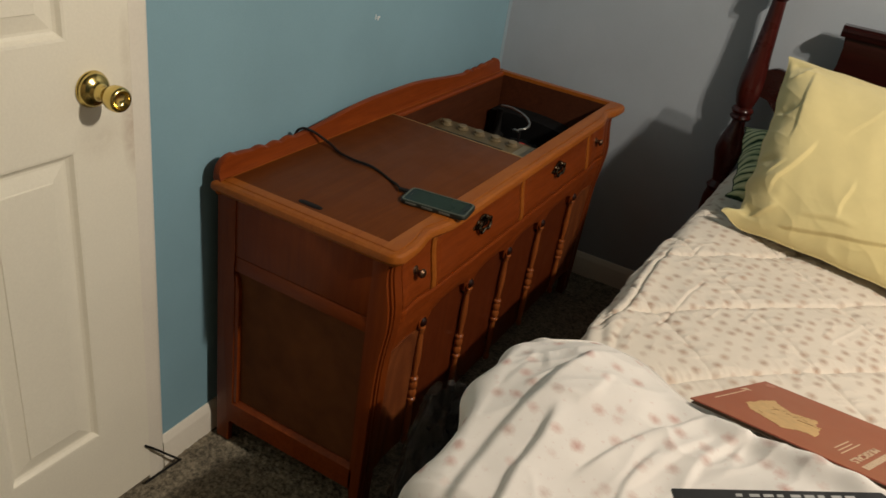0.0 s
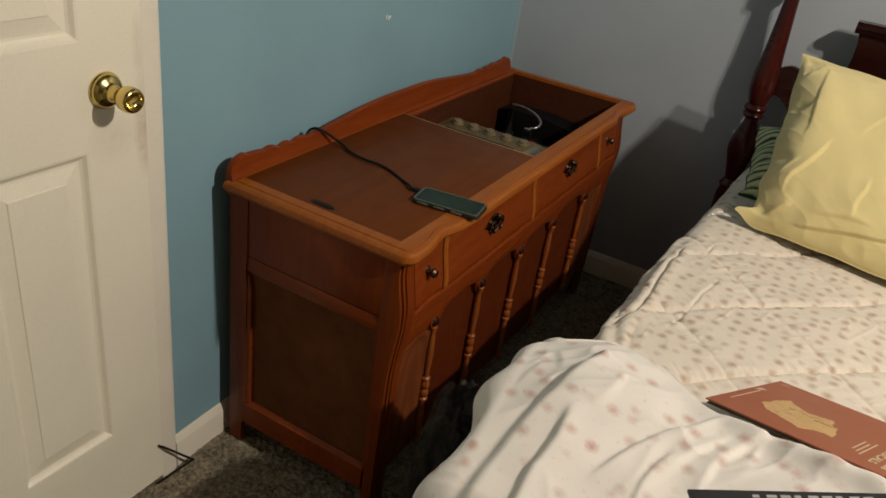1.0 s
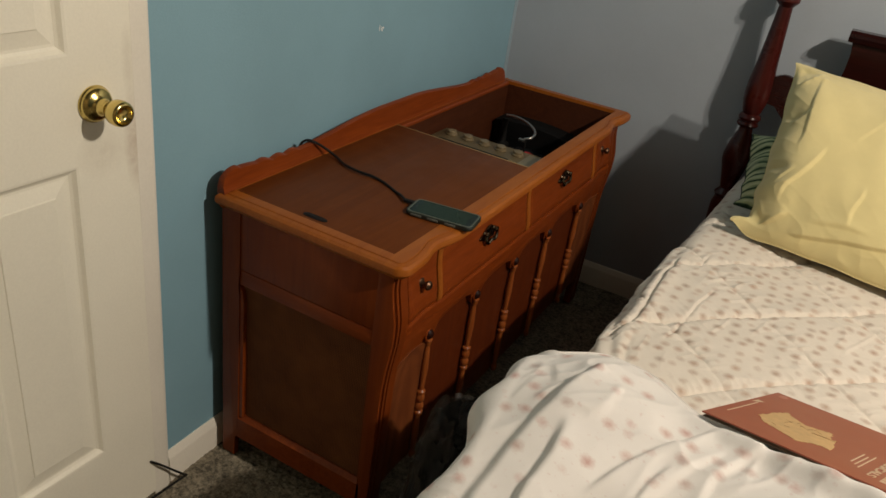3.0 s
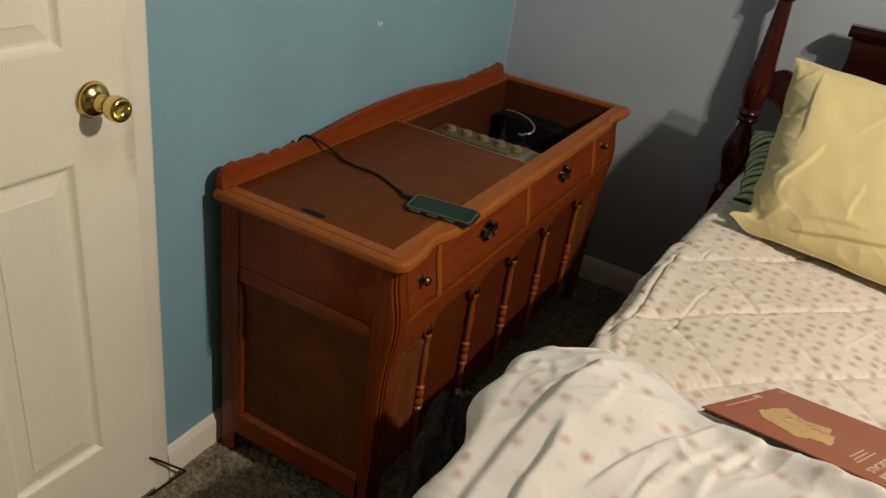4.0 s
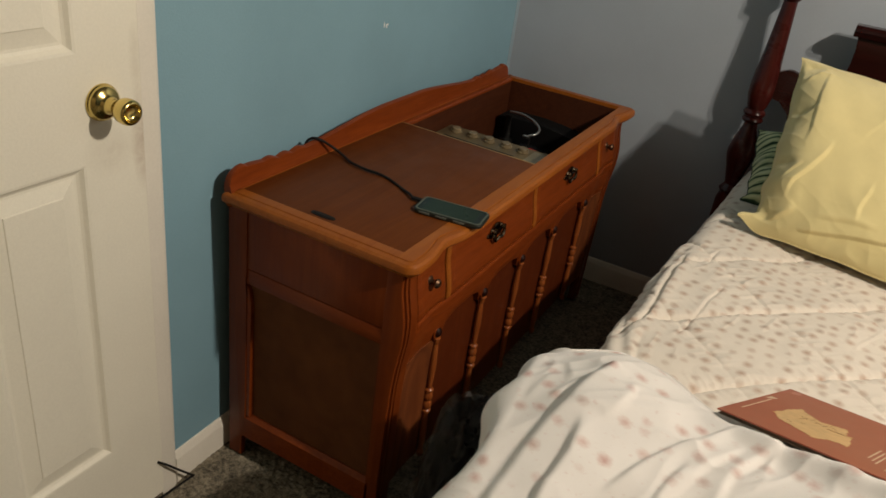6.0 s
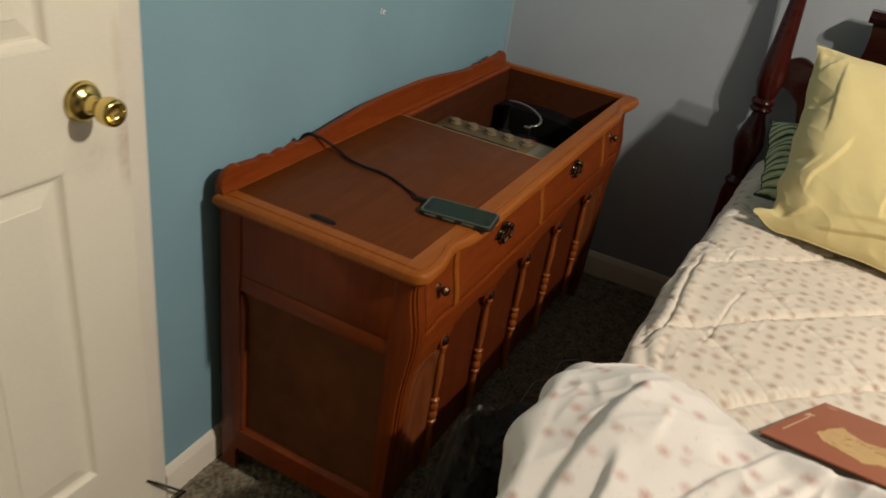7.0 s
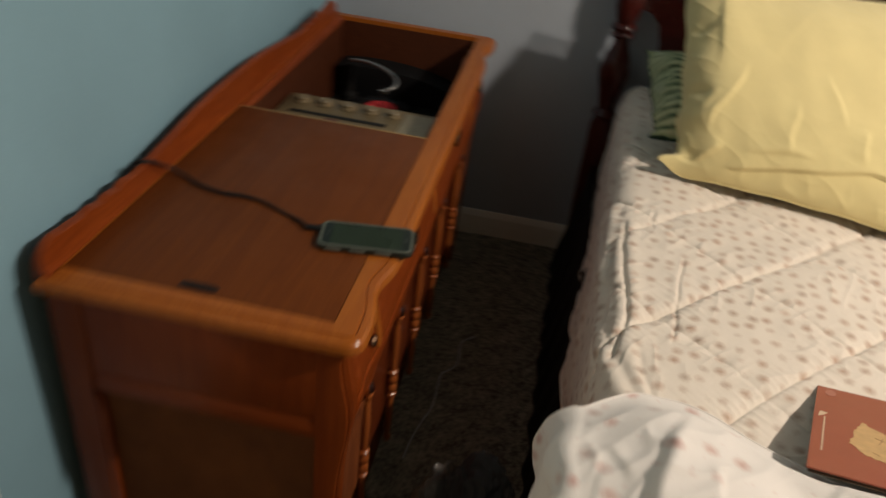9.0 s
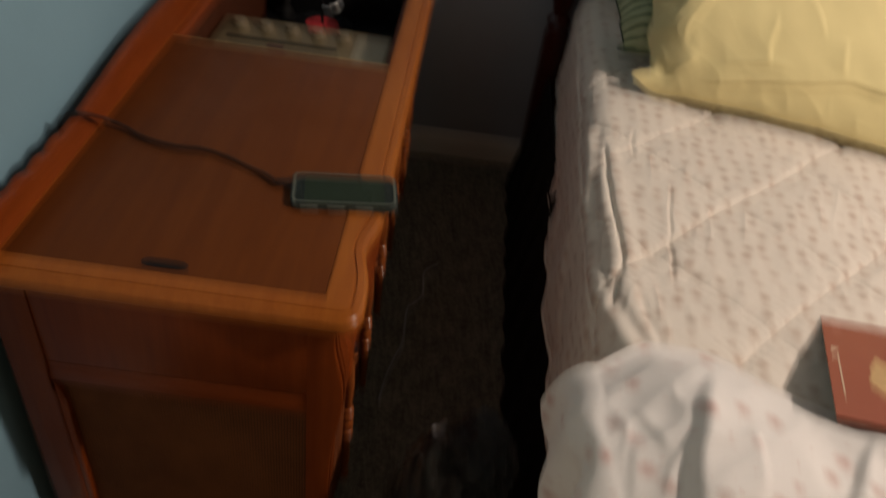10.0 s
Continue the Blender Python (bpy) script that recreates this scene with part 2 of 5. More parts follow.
# ---- building helpers ----
def mesh(name, verts, faces, material, parent=None, label="", smooth=True, uvs=None, split=None):
    """Links verts and faces as one mesh object under parent; uvs: one (u, v) a vertex."""
    me = bpy.data.meshes.new(name)
    me.from_pydata([tuple(map(float, v)) for v in verts], [], [tuple(map(int, f)) for f in faces])
    bm = bmesh.new()
    bm.from_mesh(me)
    bmesh.ops.recalc_face_normals(bm, faces=bm.faces)
    bm.to_mesh(me)
    bm.free()
    if uvs is not None:
        layer = me.uv_layers.new(name="UVMap")
        idx = np.empty(len(me.loops), dtype=np.int32)
        me.loops.foreach_get("vertex_index", idx)
        layer.data.foreach_set("uv", np.asarray(uvs, dtype=np.float32)[idx].ravel())
    me.materials.append(material)
    if smooth:
        me.shade_smooth()
        if split is not None:
            me.set_sharp_from_angle(angle=radians(split))
    ob = new(name, me)
    if parent is not None:
        ob.parent = parent
        ob.matrix_parent_inverse = root_matrix(parent).inverted()
    if label:
        ob["label"] = label
    return ob


def root_matrix(ob):
    return ob.matrix_basis if ob.parent is None else root_matrix(ob.parent) @ ob.matrix_parent_inverse @ ob.matrix_basis


def part(name, bm, material, parent=None, label="", smooth=True, split=35):
    """Links a bmesh as one mesh object under a thing or a part."""
    bmesh.ops.recalc_face_normals(bm, faces=bm.faces)
    me = bpy.data.meshes.new(name)
    bm.to_mesh(me)
    bm.free()
    me.materials.append(material)
    if smooth:
        me.shade_smooth()
        me.set_sharp_from_angle(angle=radians(split))
    ob = new(name, me)
    if parent is not None:
        ob.parent = parent
        ob.matrix_parent_inverse = root_matrix(parent).inverted()
    if label:
        ob["label"] = label
    return ob


def thing(name, base, label, category, group="", kind=""):
    e = new(name)
    e.location = base
    e.empty_display_size = 0.05
    return tagged(e, label, category, group, kind)


def box(x0, x1, y0, y1, z0, z1, bevel=0.0, m=None, bm=None, seg=2):
    own = bmesh.new()
    bmesh.ops.create_cube(own, size=1)
    bmesh.ops.transform(own, matrix=Matrix.Translation(((x0 + x1) / 2, (y0 + y1) / 2, (z0 + z1) / 2)) @ Matrix.Diagonal((x1 - x0, y1 - y0, z1 - z0, 1)), verts=own.verts)
    if bevel:
        bmesh.ops.bevel(own, geom=own.edges[:], offset=bevel, segments=seg, affect="EDGES", profile=0.5)
    if m is not None:
        bmesh.ops.transform(own, matrix=m, verts=own.verts)
    return join(bm, own)


def join(bm, own):
    if bm is None:
        return own
    me = bpy.data.meshes.new("tmp")
    own.to_mesh(me)
    bm.from_mesh(me)
    own.free()
    bpy.data.meshes.remove(me)
    return bm


def prism(poly, axis, a, b, bevel=0.0, m=None, bm=None):
    """A flat outline pushed from a to b along an axis; the outline's two numbers are the other two axes in order."""
    own = bmesh.new()
    put = {"x": lambda p, q, d: (d, p, q), "y": lambda p, q, d: (p, d, q), "z": lambda p, q, d: (p, q, d)}[axis]
    lo = [own.verts.new(put(p, q, a)) for p, q in poly]
    hi = [own.verts.new(put(p, q, b)) for p, q in poly]
    own.faces.new(lo)
    own.faces.new(hi[::-1])
    n = len(poly)
    for i in range(n):
        own.faces.new((lo[i], lo[(i + 1) % n], hi[(i + 1) % n], hi[i]))
    if bevel:
        caps = [e for e in own.edges if (e.verts[0] in lo) == (e.verts[1] in lo)]
        bmesh.ops.bevel(own, geom=caps, offset=bevel, segments=2, affect="EDGES", profile=0.5)
    if m is not None:
        bmesh.ops.transform(own, matrix=m, verts=own.verts)
    return join(bm, own)


def lathe(profile, m=None, n=28, bm=None):
    """A turned body about z from rows of (radius, height)."""
    own = bmesh.new()
    rings = [[own.verts.new((r * math.cos(k * math.tau / n), r * math.sin(k * math.tau / n), z)) for k in range(n)] if r > 1e-5 else [own.verts.new((0, 0, z))] for r, z in profile]
    for a, b in zip(rings, rings[1:]):
        for k in range(n):
            f = [a[k % len(a)], a[(k + 1) % len(a)], b[(k + 1) % len(b)], b[k % len(b)]]
            f = list(dict.fromkeys(f))
            if len(f) > 2:
                own.faces.new(f)
    for r in (rings[0], rings[-1]):
        if len(r) > 2:
            own.faces.new(r)
    if m is not None:
        bmesh.ops.transform(own, matrix=m, verts=own.verts)
    return join(bm, own)


def smooth_line(points, steps=8):
    """A soft line through the points."""
    p = [Vector(q) for q in points]
    p = [p[0] * 2 - p[1]] + p + [p[-1] * 2 - p[-2]]
    out = []
    for i in range(1, len(p) - 2):
        for k in range(steps):
            t = k / steps
            a, b, c, d = p[i - 1], p[i], p[i + 1], p[i + 2]
            out.append(0.5 * (2 * b + (c - a) * t + (2 * a - 5 * b + 4 * c - d) * t * t + (3 * b - a - 3 * c + d) * t ** 3))
    return out + [p[-2]]


def tube(points, radius, n=10, steps=8, bm=None):
    """A round cord or wire along a soft line; radius: a number, or one for each end."""
    own = bmesh.new()
    line = smooth_line(points, steps)
    r0, r1 = radius if isinstance(radius, tuple) else (radius, radius)
    rings, side = [], Vector((0.3, 0.2, 1)).normalized()
    for i, q in enumerate(line):
        d = (line[min(i + 1, len(line) - 1)] - line[max(i - 1, 0)]).normalized()
        side = (side - d * side.dot(d)).normalized()
        up = d.cross(side)
        r = r0 + (r1 - r0) * i / (len(line) - 1)
        rings.append([own.verts.new(q + r * (side * math.cos(k * math.tau / n) + up * math.sin(k * math.tau / n))) for k in range(n)])
    for a, b in zip(rings, rings[1:]):
        for k in range(n):
            own.faces.new((a[k], a[(k + 1) % n], b[(k + 1) % n], b[k]))
    own.faces.new(rings[0])
    own.faces.new(rings[-1])
    return join(bm, own)


def sheet(fn, us, vs, uv=None):
    """Verts, faces and uvs of a surface fn(u, v) over a lattice."""
    verts = [fn(u, v) for v in vs for u in us]
    n = len(us)
    faces = [(j * n + i, j * n + i + 1, (j + 1) * n + i + 1, (j + 1) * n + i) for j in range(len(vs) - 1) for i in range(n - 1)]
    uvs = [(uv(u, v) if uv else (u, v)) for v in vs for u in us]
    return verts, faces, uvs


def steps(a, b, n):
    return [a + (b - a) * i / (n - 1) for i in range(n)]


def ease(t):
    t = min(1, max(0, t))
    return t * t * (3 - 2 * t)


def wave(x, y, z=0.0, size=0.1):
    return noise.noise(Vector((x / size, y / size, z)))


def letters(name, text, size, m, material, parent, label="", depth=0.0002):
    cu = bpy.data.curves.new(name, "FONT")
    cu.body, cu.size, cu.extrude, cu.align_x = text, size, depth, "CENTER"
    tmp = new("tmp", cu)
    bpy.context.view_layer.update()
    me = bpy.data.meshes.new_from_object(tmp.evaluated_get(bpy.context.evaluated_depsgraph_get()))
    bpy.data.objects.remove(tmp)
    bpy.data.curves.remove(cu)
    me.transform(m)
    me.materials.clear()
    me.materials.append(material)
    me.name = name
    ob = new(name, me)
    ob.parent = parent
    ob.matrix_parent_inverse = root_matrix(parent).inverted()
    if label:
        ob["label"] = label
    return ob


def structure(name, bm, material, label, category):
    return tagged(part(name, bm, material), label, category, kind="structure")


# ---- room ----
def carpet(x, y):
    return Vector((x, y, 0.004 * wave(x, y, 3, 0.016) + 0.003 * wave(x, y, 7, 0.007) - 0.004))


CARPET, nt_, b_ = nodes_of("grey_carpet", 0.95, spec=0.1)
v_ = coords(nt_)
tuft_, patch_ = noise_of(nt_, v_, 90, 5, 0.75), noise_of(nt_, v_, 26, 4, 0.6)
link(nt_, mix(nt_, 0.55, ramp(nt_, tuft_, [(0.40, (0.030, 0.026, 0.019)), (0.62, (0.48, 0.41, 0.295))]),
              ramp(nt_, patch_, [(0.35, (0.076, 0.066, 0.050)), (0.66, (0.26, 0.225, 0.164))])), b_.inputs["Base Color"])
b_.inputs["Sheen Weight"].default_value = 0.05
bump(nt_, b_, tuft_, 0.9, 0.004)
floor_bm = box(0, EAST, SOUTH, NORTH, -0.12, -0.013, m=ROOM)
tagged(part("floor", floor_bm, CARPET), "grey-beige carpeted bedroom floor", "floor", kind="structure")
v, f, uv = sheet(carpet, steps(0.0, 0.56, 190), steps(0.55, 1.35, 270))
tagged(mesh("carpet", v, f, CARPET, uvs=uv), "flecked grey-beige cut-pile carpet beside the cabinet", "carpet", kind="stuff")
v, f, uv = sheet(lambda x, y: Vector((x, y, 0.003 * wave(x, y, 3, 0.03) - 0.007)), steps(0.54, EAST + 0.03, 120), steps(SOUTH + 1, 2.64, 160))
tagged(mesh("carpet", v, f, CARPET, uvs=uv), "flecked grey-beige cut-pile carpet under the bed", "carpet", kind="stuff")

DOOR0, DOOR1, DOORTOP = -0.955, -0.187, 2.045     # the doorway, along the blue wall
west = box(-0.12, 0, SOUTH, DOOR0, -0.01, HIGH)
box(-0.12, 0, DOOR1, NORTH + 0.12, -0.01, HIGH, bm=west)
box(-0.12, 0, DOOR0, DOOR1, DOORTOP, HIGH, bm=west)
bmesh.ops.transform(west, matrix=ROOM, verts=west.verts)
blue_wall = structure("wall_west", west, BLUE, "dusty blue painted bedroom wall with a scuff and small chips", "wall")
structure("wall_north", box(0, EAST, NORTH, NORTH + 0.12, -0.01, HIGH, m=ROOM), GREY, "pale lavender grey painted bedroom wall", "wall")
part("paint_edge", box(0.0, 0.0012, NORTH - 0.028, NORTH - 0.0003, 0.09, HIGH - 0.001, m=ROOM), paint("cut_in_paint", (0.30, 0.395, 0.455), 0.65, 0.35, 260), blue_wall, "grey paint carried round the corner")
structure("wall_east", box(EAST, EAST + 0.12, SOUTH, NORTH + 0.12, -0.01, HIGH, m=ROOM), HIDDEN, "unseen slate blue wall, coloured dark to cut bounced light", "wall")
structure("wall_south", box(-0.12, EAST + 0.12, SOUTH - 0.12, SOUTH, -0.01, HIGH, m=ROOM), BEIGE_WALL, "unseen dull beige wall, its colour set for the light it bounces", "wall")
structure("ceiling", box(-0.12, EAST + 0.12, SOUTH - 0.12, NORTH + 0.12, HIGH, HIGH + 0.1, m=ROOM), CEIL, "unseen ceiling, coloured dark to deepen the room's shadows", "ceiling")
structure("wall_hall", box(-0.3, -0.2, DOOR0 - 0.3, DOOR1 + 0.3, -0.01, HIGH, m=ROOM), GREY, "plain wall behind the door", "wall")

BASE_OUT = [(0, -0.01), (0.013, -0.01), (0.013, 0.064), (0.011, 0.072), (0.008, 0.077), (0.0065, 0.084), (0.003, 0.0885), (0, 0.0885)]
structure("baseboard", prism(BASE_OUT, "y", DOOR1 + 0.052, NORTH, m=ROOM), TRIM, "white painted moulded baseboard under the blue wall", "baseboard")
structure("baseboard", prism([(NORTH - d, h) for d, h in BASE_OUT], "x", 0.014, EAST, m=ROOM), TRIM, "white painted moulded baseboard under the grey wall", "baseboard")
CASE_OUT = [(0, 0.0006), (0.0150, 0.0010), (0.0172, 0.0035), (0.0176, 0.02), (0.018, 0.038), (0.015, 0.046), (0.011, 0.0505), (0, 0.0505)]
casing = prism([(h, DOOR1 + d) for h, d in CASE_OUT], "z", -0.005, DOORTOP + 0.05)
prism([(h, DOOR0 - d) for h, d in CASE_OUT], "z", -0.005, DOORTOP + 0.05, bm=casing)
prism([(h, DOORTOP + d) for h, d in CASE_OUT], "y", DOOR0, DOOR1, bm=casing)
bmesh.ops.transform(casing, matrix=ROOM, verts=casing.verts)
box(-0.11, 0.003, DOOR1 - 0.0015, DOOR1 + 0.0005, -0.005, DOORTOP, m=ROOM, bm=casing)
box(-0.11, -0.008, DOOR1 - 0.006, DOOR1 - 0.0015, -0.005, DOORTOP, m=ROOM, bm=casing)
structure("trim", casing, TRIM, "white painted door casing", "trim")

# six-panel door, standing slightly ajar
SWING = ROOM @ pose(0.002, DOOR0 + 0.004, 0, 0, 0, -1.3)
DW, DT = 0.7650, 0.035
cols = [(0.115, 0.330), (0.424, 0.636)]
rows_ = [(0.232, 0.915), (1.116, 1.70), (1.80, 1.935)]
door = thing("door_1", SWING @ Vector((0, 0, 0)), "white six-panel interior door, slightly ajar, with smudges near its knob", "door", kind="structure")


def door_face():
    """Stiles and rails with moulded openings."""
    bm = bmesh.new()
    ys = sorted({0, DW, *[c for p in cols for c in p]})
    zs = sorted({0.012, 2.03, *[r for p in rows_ for r in p]})
    for y0, y1 in zip(ys, ys[1:]):
        for z0, z1 in zip(zs, zs[1:]):
            if (y0, y1) in cols and (z0, z1) in rows_:
                continue
            bm.faces.new([bm.verts.new((0, y, z)) for y, z in ((y0, z0), (y1, z0), (y1, z1), (y0, z1))])
    bmesh.ops.remove_doubles(bm, verts=bm.verts, dist=1e-5)
    bmesh.ops.transform(bm, matrix=SWING, verts=bm.verts)
    return bm


slab = box(-DT, -0.013, 0, DW, 0.012, 2.03, m=SWING)
for y0, y1, z0, z1 in ((0, 0.002, 0.012, 2.03), (DW - 0.002, DW, 0.012, 2.03), (0, DW, 0.012, 0.014), (0, DW, 2.028, 2.03)):
    box(-0.0135, -0.0003, y0, y1, z0, z1, m=SWING, bm=slab)
part("slab", slab, DOORP, door, smooth=False)
part("face_frame", door_face(), DOORP, door, smooth=False)


def door_panel(y0, y1, z0, z1):
    loops = [(0, 0.0), (0.005, -0.001), (0.011, -0.0075), (0.016, -0.0105), (0.021, -0.0105), (0.0485, -0.0042), (0.0496, -0.0025), (0.051, -0.0021)]
    bm, last = bmesh.new(), None
    for i, d in loops:
        ring = [bm.verts.new(SWING @ Vector((d, y, z))) for y, z in ((y0 + i, z0 + i), (y1 - i, z0 + i), (y1 - i, z1 - i), (y0 + i, z1 - i))]
        if last:
            for k in range(4):
                bm.faces.new((last[k], last[(k + 1) % 4], ring[(k + 1) % 4], ring[k]))
        last = ring
    bm.faces.new(last)
    return bm


for z0, z1 in rows_:
    for y0, y1 in cols:
        part("panel", door_panel(y0, y1, z0, z1), DOORP, door, smooth=False)
KNOB = SWING @ pose(0, DW - 0.086, 1.024, 0, 90, 0)
part("knob", lathe([(r if h < 0.036 else r * 0.86, h if h < 0.02 else 0.02 + 1.14 * (h - 0.02)) for r, h in [(0.0, 0.0), (0.0335, 0.0), (0.0342, 0.002), (0.0338, 0.004), (0.0322, 0.0055), (0.0318, 0.0070), (0.0308, 0.0100), (0.0285, 0.0130), (0.0250, 0.0155), (0.0205, 0.0178), (0.0165, 0.0200), (0.0142, 0.0230), (0.0132, 0.0270), (0.0128, 0.0320), (0.0132, 0.0355),
                             (0.015, 0.040), (0.0225, 0.045), (0.0265, 0.052), (0.0275, 0.060), (0.0265, 0.067), (0.024, 0.0705), (0.0205, 0.0715), (0.019, 0.070),
                             (0.0175, 0.0655), (0.012, 0.063), (0.0, 0.062)]], KNOB, 48), BRASS, door, "polished brass door knob with a dished face", split=70)
part("latch", box(-0.026, -0.006, DW - 0.001, DW + 0.001, 0.96, 1.01, 0.001, m=SWING), OLD_BRASS, door, "tarnished latch plate")

CHIP = paint("bare_plaster", (0.86, 0.86, 0.84), 0.8)
for dy, dz, w, h in ((0.676, 1.034, 0.0022, 0.0085), (0.687, 1.030, 0.0030, 0.0065), (0.694, 1.032, 0.0050, 0.0030), (0.690, 1.026, 0.0020, 0.0030)):
    k = [(dy + w * math.cos(a) * (0.7 + 0.3 * math.sin(3 * a + dy * 90)), dz + h * math.sin(a) * (0.7 + 0.3 * math.cos(2 * a + dz * 70))) for a in steps(0, math.tau * 11 / 12, 12)]
    part("paint_chip", prism(k, "x", -0.001, 0.0012, m=ROOM), CHIP, blue_wall, "white chip in the paint")

cord = thing("power_cord", (0.03, 0.86, 0), "thin black cord lying against the baseboard by the door", "cord")
part("wire", tube([(0.024, 0.80, 0.118), (0.032, 0.82, 0.098), (0.036, 0.86, 0.05), (0.038, 0.892, 0.012), (0.036, 0.895, 0.006), (0.034, 0.86, 0.006), (0.032, 0.82, 0.006), (0.03, 0.79, 0.006)], 0.0028), BLACK, cord)


# ---- stereo cabinet ----
Y0, Y1, TOP = 1.006, 2.487, 0.766
BACK, MIDX, CORNERX = 0.034, 0.537, 0.537      # the front edge dips in beside each end
LID = (0.0575, 0.484, 1.048, 1.709)
PIT = (0.074, 0.484, 1.712, 2.444)
cabinet = thing("stereo_console", (0.28, 1.746, 0), "honey-brown maple stereo console with spindled front and open record well", "stereo cabinet")


def front_edge(y):
    s = min(y - Y0, Y1 - y)
    return MIDX - 0.015 * math.exp(-((s - 0.155) / 0.048) ** 2)


def bow(z):
    """The swelling of the front: fullest at the drawers, drawn in below."""
    pts = [(0.0, 0.495), (0.10, 0.497), (0.30, 0.499), (0.40, 0.500), (0.44, 0.5015), (0.48, 0.505), (0.52, 0.510), (0.555, 0.5145), (0.585, 0.516), (0.615, 0.5145), (0.645, 0.509), (0.67, 0.504), (0.69, 0.5015), (0.71, 0.501), (0.73, 0.503), (0.76, 0.503)]
    for (a, p), (b, q) in zip(pts, pts[1:]):
        if z <= b:
            return p + (q - p) * (z - a) / (b - a)
    return pts[-1][1]


def setback(y):
    return 0.4 * (front_edge(y) - MIDX)


def outline(n=26):
    r, out = 0.030, []
    for k in range(9):                                   # near front corner
        a = -math.pi / 2 + k / 8 * math.pi / 2
        out.append((CORNERX - r + r * math.cos(a), Y0 + r + r * math.sin(a)))
    out += [(front_edge(y), y) for y in steps(Y0 + r + 0.02, Y1 - r - 0.02, 90)]
    for k in range(9):
        a = k / 8 * math.pi / 2
        out.append((CORNERX - r + r * math.cos(a), Y1 - r + r * math.sin(a)))
    return out + [(x, Y1) for x in steps(CORNERX - 0.06, BACK, n)] + [(BACK, y) for y in steps(Y1 - 0.03, Y0 + 0.03, n)] + [(x, Y0) for x in steps(BACK, CORNERX - 0.06, n)]


def top_frame():
    """A moulded board with one long opening, over the whole top."""
    P = [Vector(p) for p in outline()]
    n = len(P)
    normals = [((P[(i + 1) % n] - P[i - 1]).orthogonal()).normalized() for i in range(n)]
    mid = Vector(((BACK + MIDX) / 2, (Y0 + Y1) / 2))
    normals = [nn if nn.dot(mid - p) > 0 else -nn for p, nn in zip(P, normals)]
    prof = [(0.020, 0.728), (0.014, 0.730), (0.009, 0.737), (0.004, 0.739), (0.0, 0.744), (0.0, 0.752), (0.002, 0.758), (0.007, 0.7625), (0.0155, 0.7645), (0.0165, 0.7628), (0.018, 0.7628), (0.0190, 0.7652), (0.024, TOP)]
    bm = bmesh.new()
    rings = [[bm.verts.new((*(p + nn * o), z)) for p, nn in zip(P, normals)] for o, z in prof]
    x0, x1, y0, y1 = LID[0], LID[1], LID[2], PIT[3]

    def inner(p):
        return Vector((min(max(p.x, x0), x1), min(max(p.y, y0), y1)))
    rings.append([bm.verts.new((*inner(p), TOP)) for p in P])
    rings.append([bm.verts.new((*inner(p), TOP - 0.012)) for p in P])
    for a, b in zip(rings, rings[1:]):
        for k in range(n):
            bm.faces.new((a[k], a[(k + 1) % n], b[(k + 1) % n], b[k]))
    bmesh.ops.remove_doubles(bm, verts=bm.verts, dist=2e-4)
    bmesh.ops.dissolve_degenerate(bm, edges=bm.edges, dist=1e-5)
    return bm


part("top_frame", top_frame(), FRAME_WOOD, cabinet, "moulded honey maple edge frame, glossy at its corner", split=28)
lid = part("lid", box(LID[0] + 0.0015, LID[1] - 0.0015, LID[2] + 0.0015, LID[3], TOP - 0.020, TOP - 0.0008, 0.0008), LID_WOOD, cabinet, "worn dark brown sliding lid with ring stains")
part("edge_strip", box(LID[0] + 0.002, LID[1] - 0.002, LID[3] + 0.0005, LID[3] + 0.0045, TOP - 0.019, TOP - 0.0005, 0.0008), plain("pale_worn_edge", (0.42, 0.27, 0.11), 0.4, 0.3), lid, "pale worn edge strip")
slot = [(0.267 + 0.031 * math.copysign(abs(math.cos(a)) ** 0.6, math.cos(a)), 1.066 + 0.0085 * math.copysign(abs(math.sin(a)) ** 0.8, math.sin(a))) for a in steps(0, math.tau * 31 / 32, 32)]
part("finger_pull", prism(slot, "z", TOP - 0.008, TOP + 0.0008, 0.0006), BLACK, lid, "black oval finger pull")
part("finger_pull", prism([(0.267 + (x - 0.267) * 0.8, 1.066 + (y - 1.066) * 0.55) for x, y in slot], "z", TOP - 0.004, TOP + 0.0016, 0.0004), plain("brown_black_bakelite", (0.016, 0.009, 0.006), 0.6, spec=0.2), lid, "worn brown-black insert")


GALLERY_END = Y1 - 0.045


def gallery_top(y):
    s = min(y - (Y0 + 0.008), GALLERY_END - y)
    ear = 0.020 + 0.034 * math.sqrt(max(0, 1 - (1 - min(1, s / 0.045)) ** 2))
    body = 0.050 - 0.012 * ease((s - 0.06) / 0.12) + 0.031 * ease((s - 0.22) / 0.42)
    carve = 0.0065 * abs(math.sin((s - 0.115) * math.pi / 0.050)) if 0.115 < s < 0.265 else 0.0
    return TOP - 0.004 + (ear if s < 0.05 else body) + carve


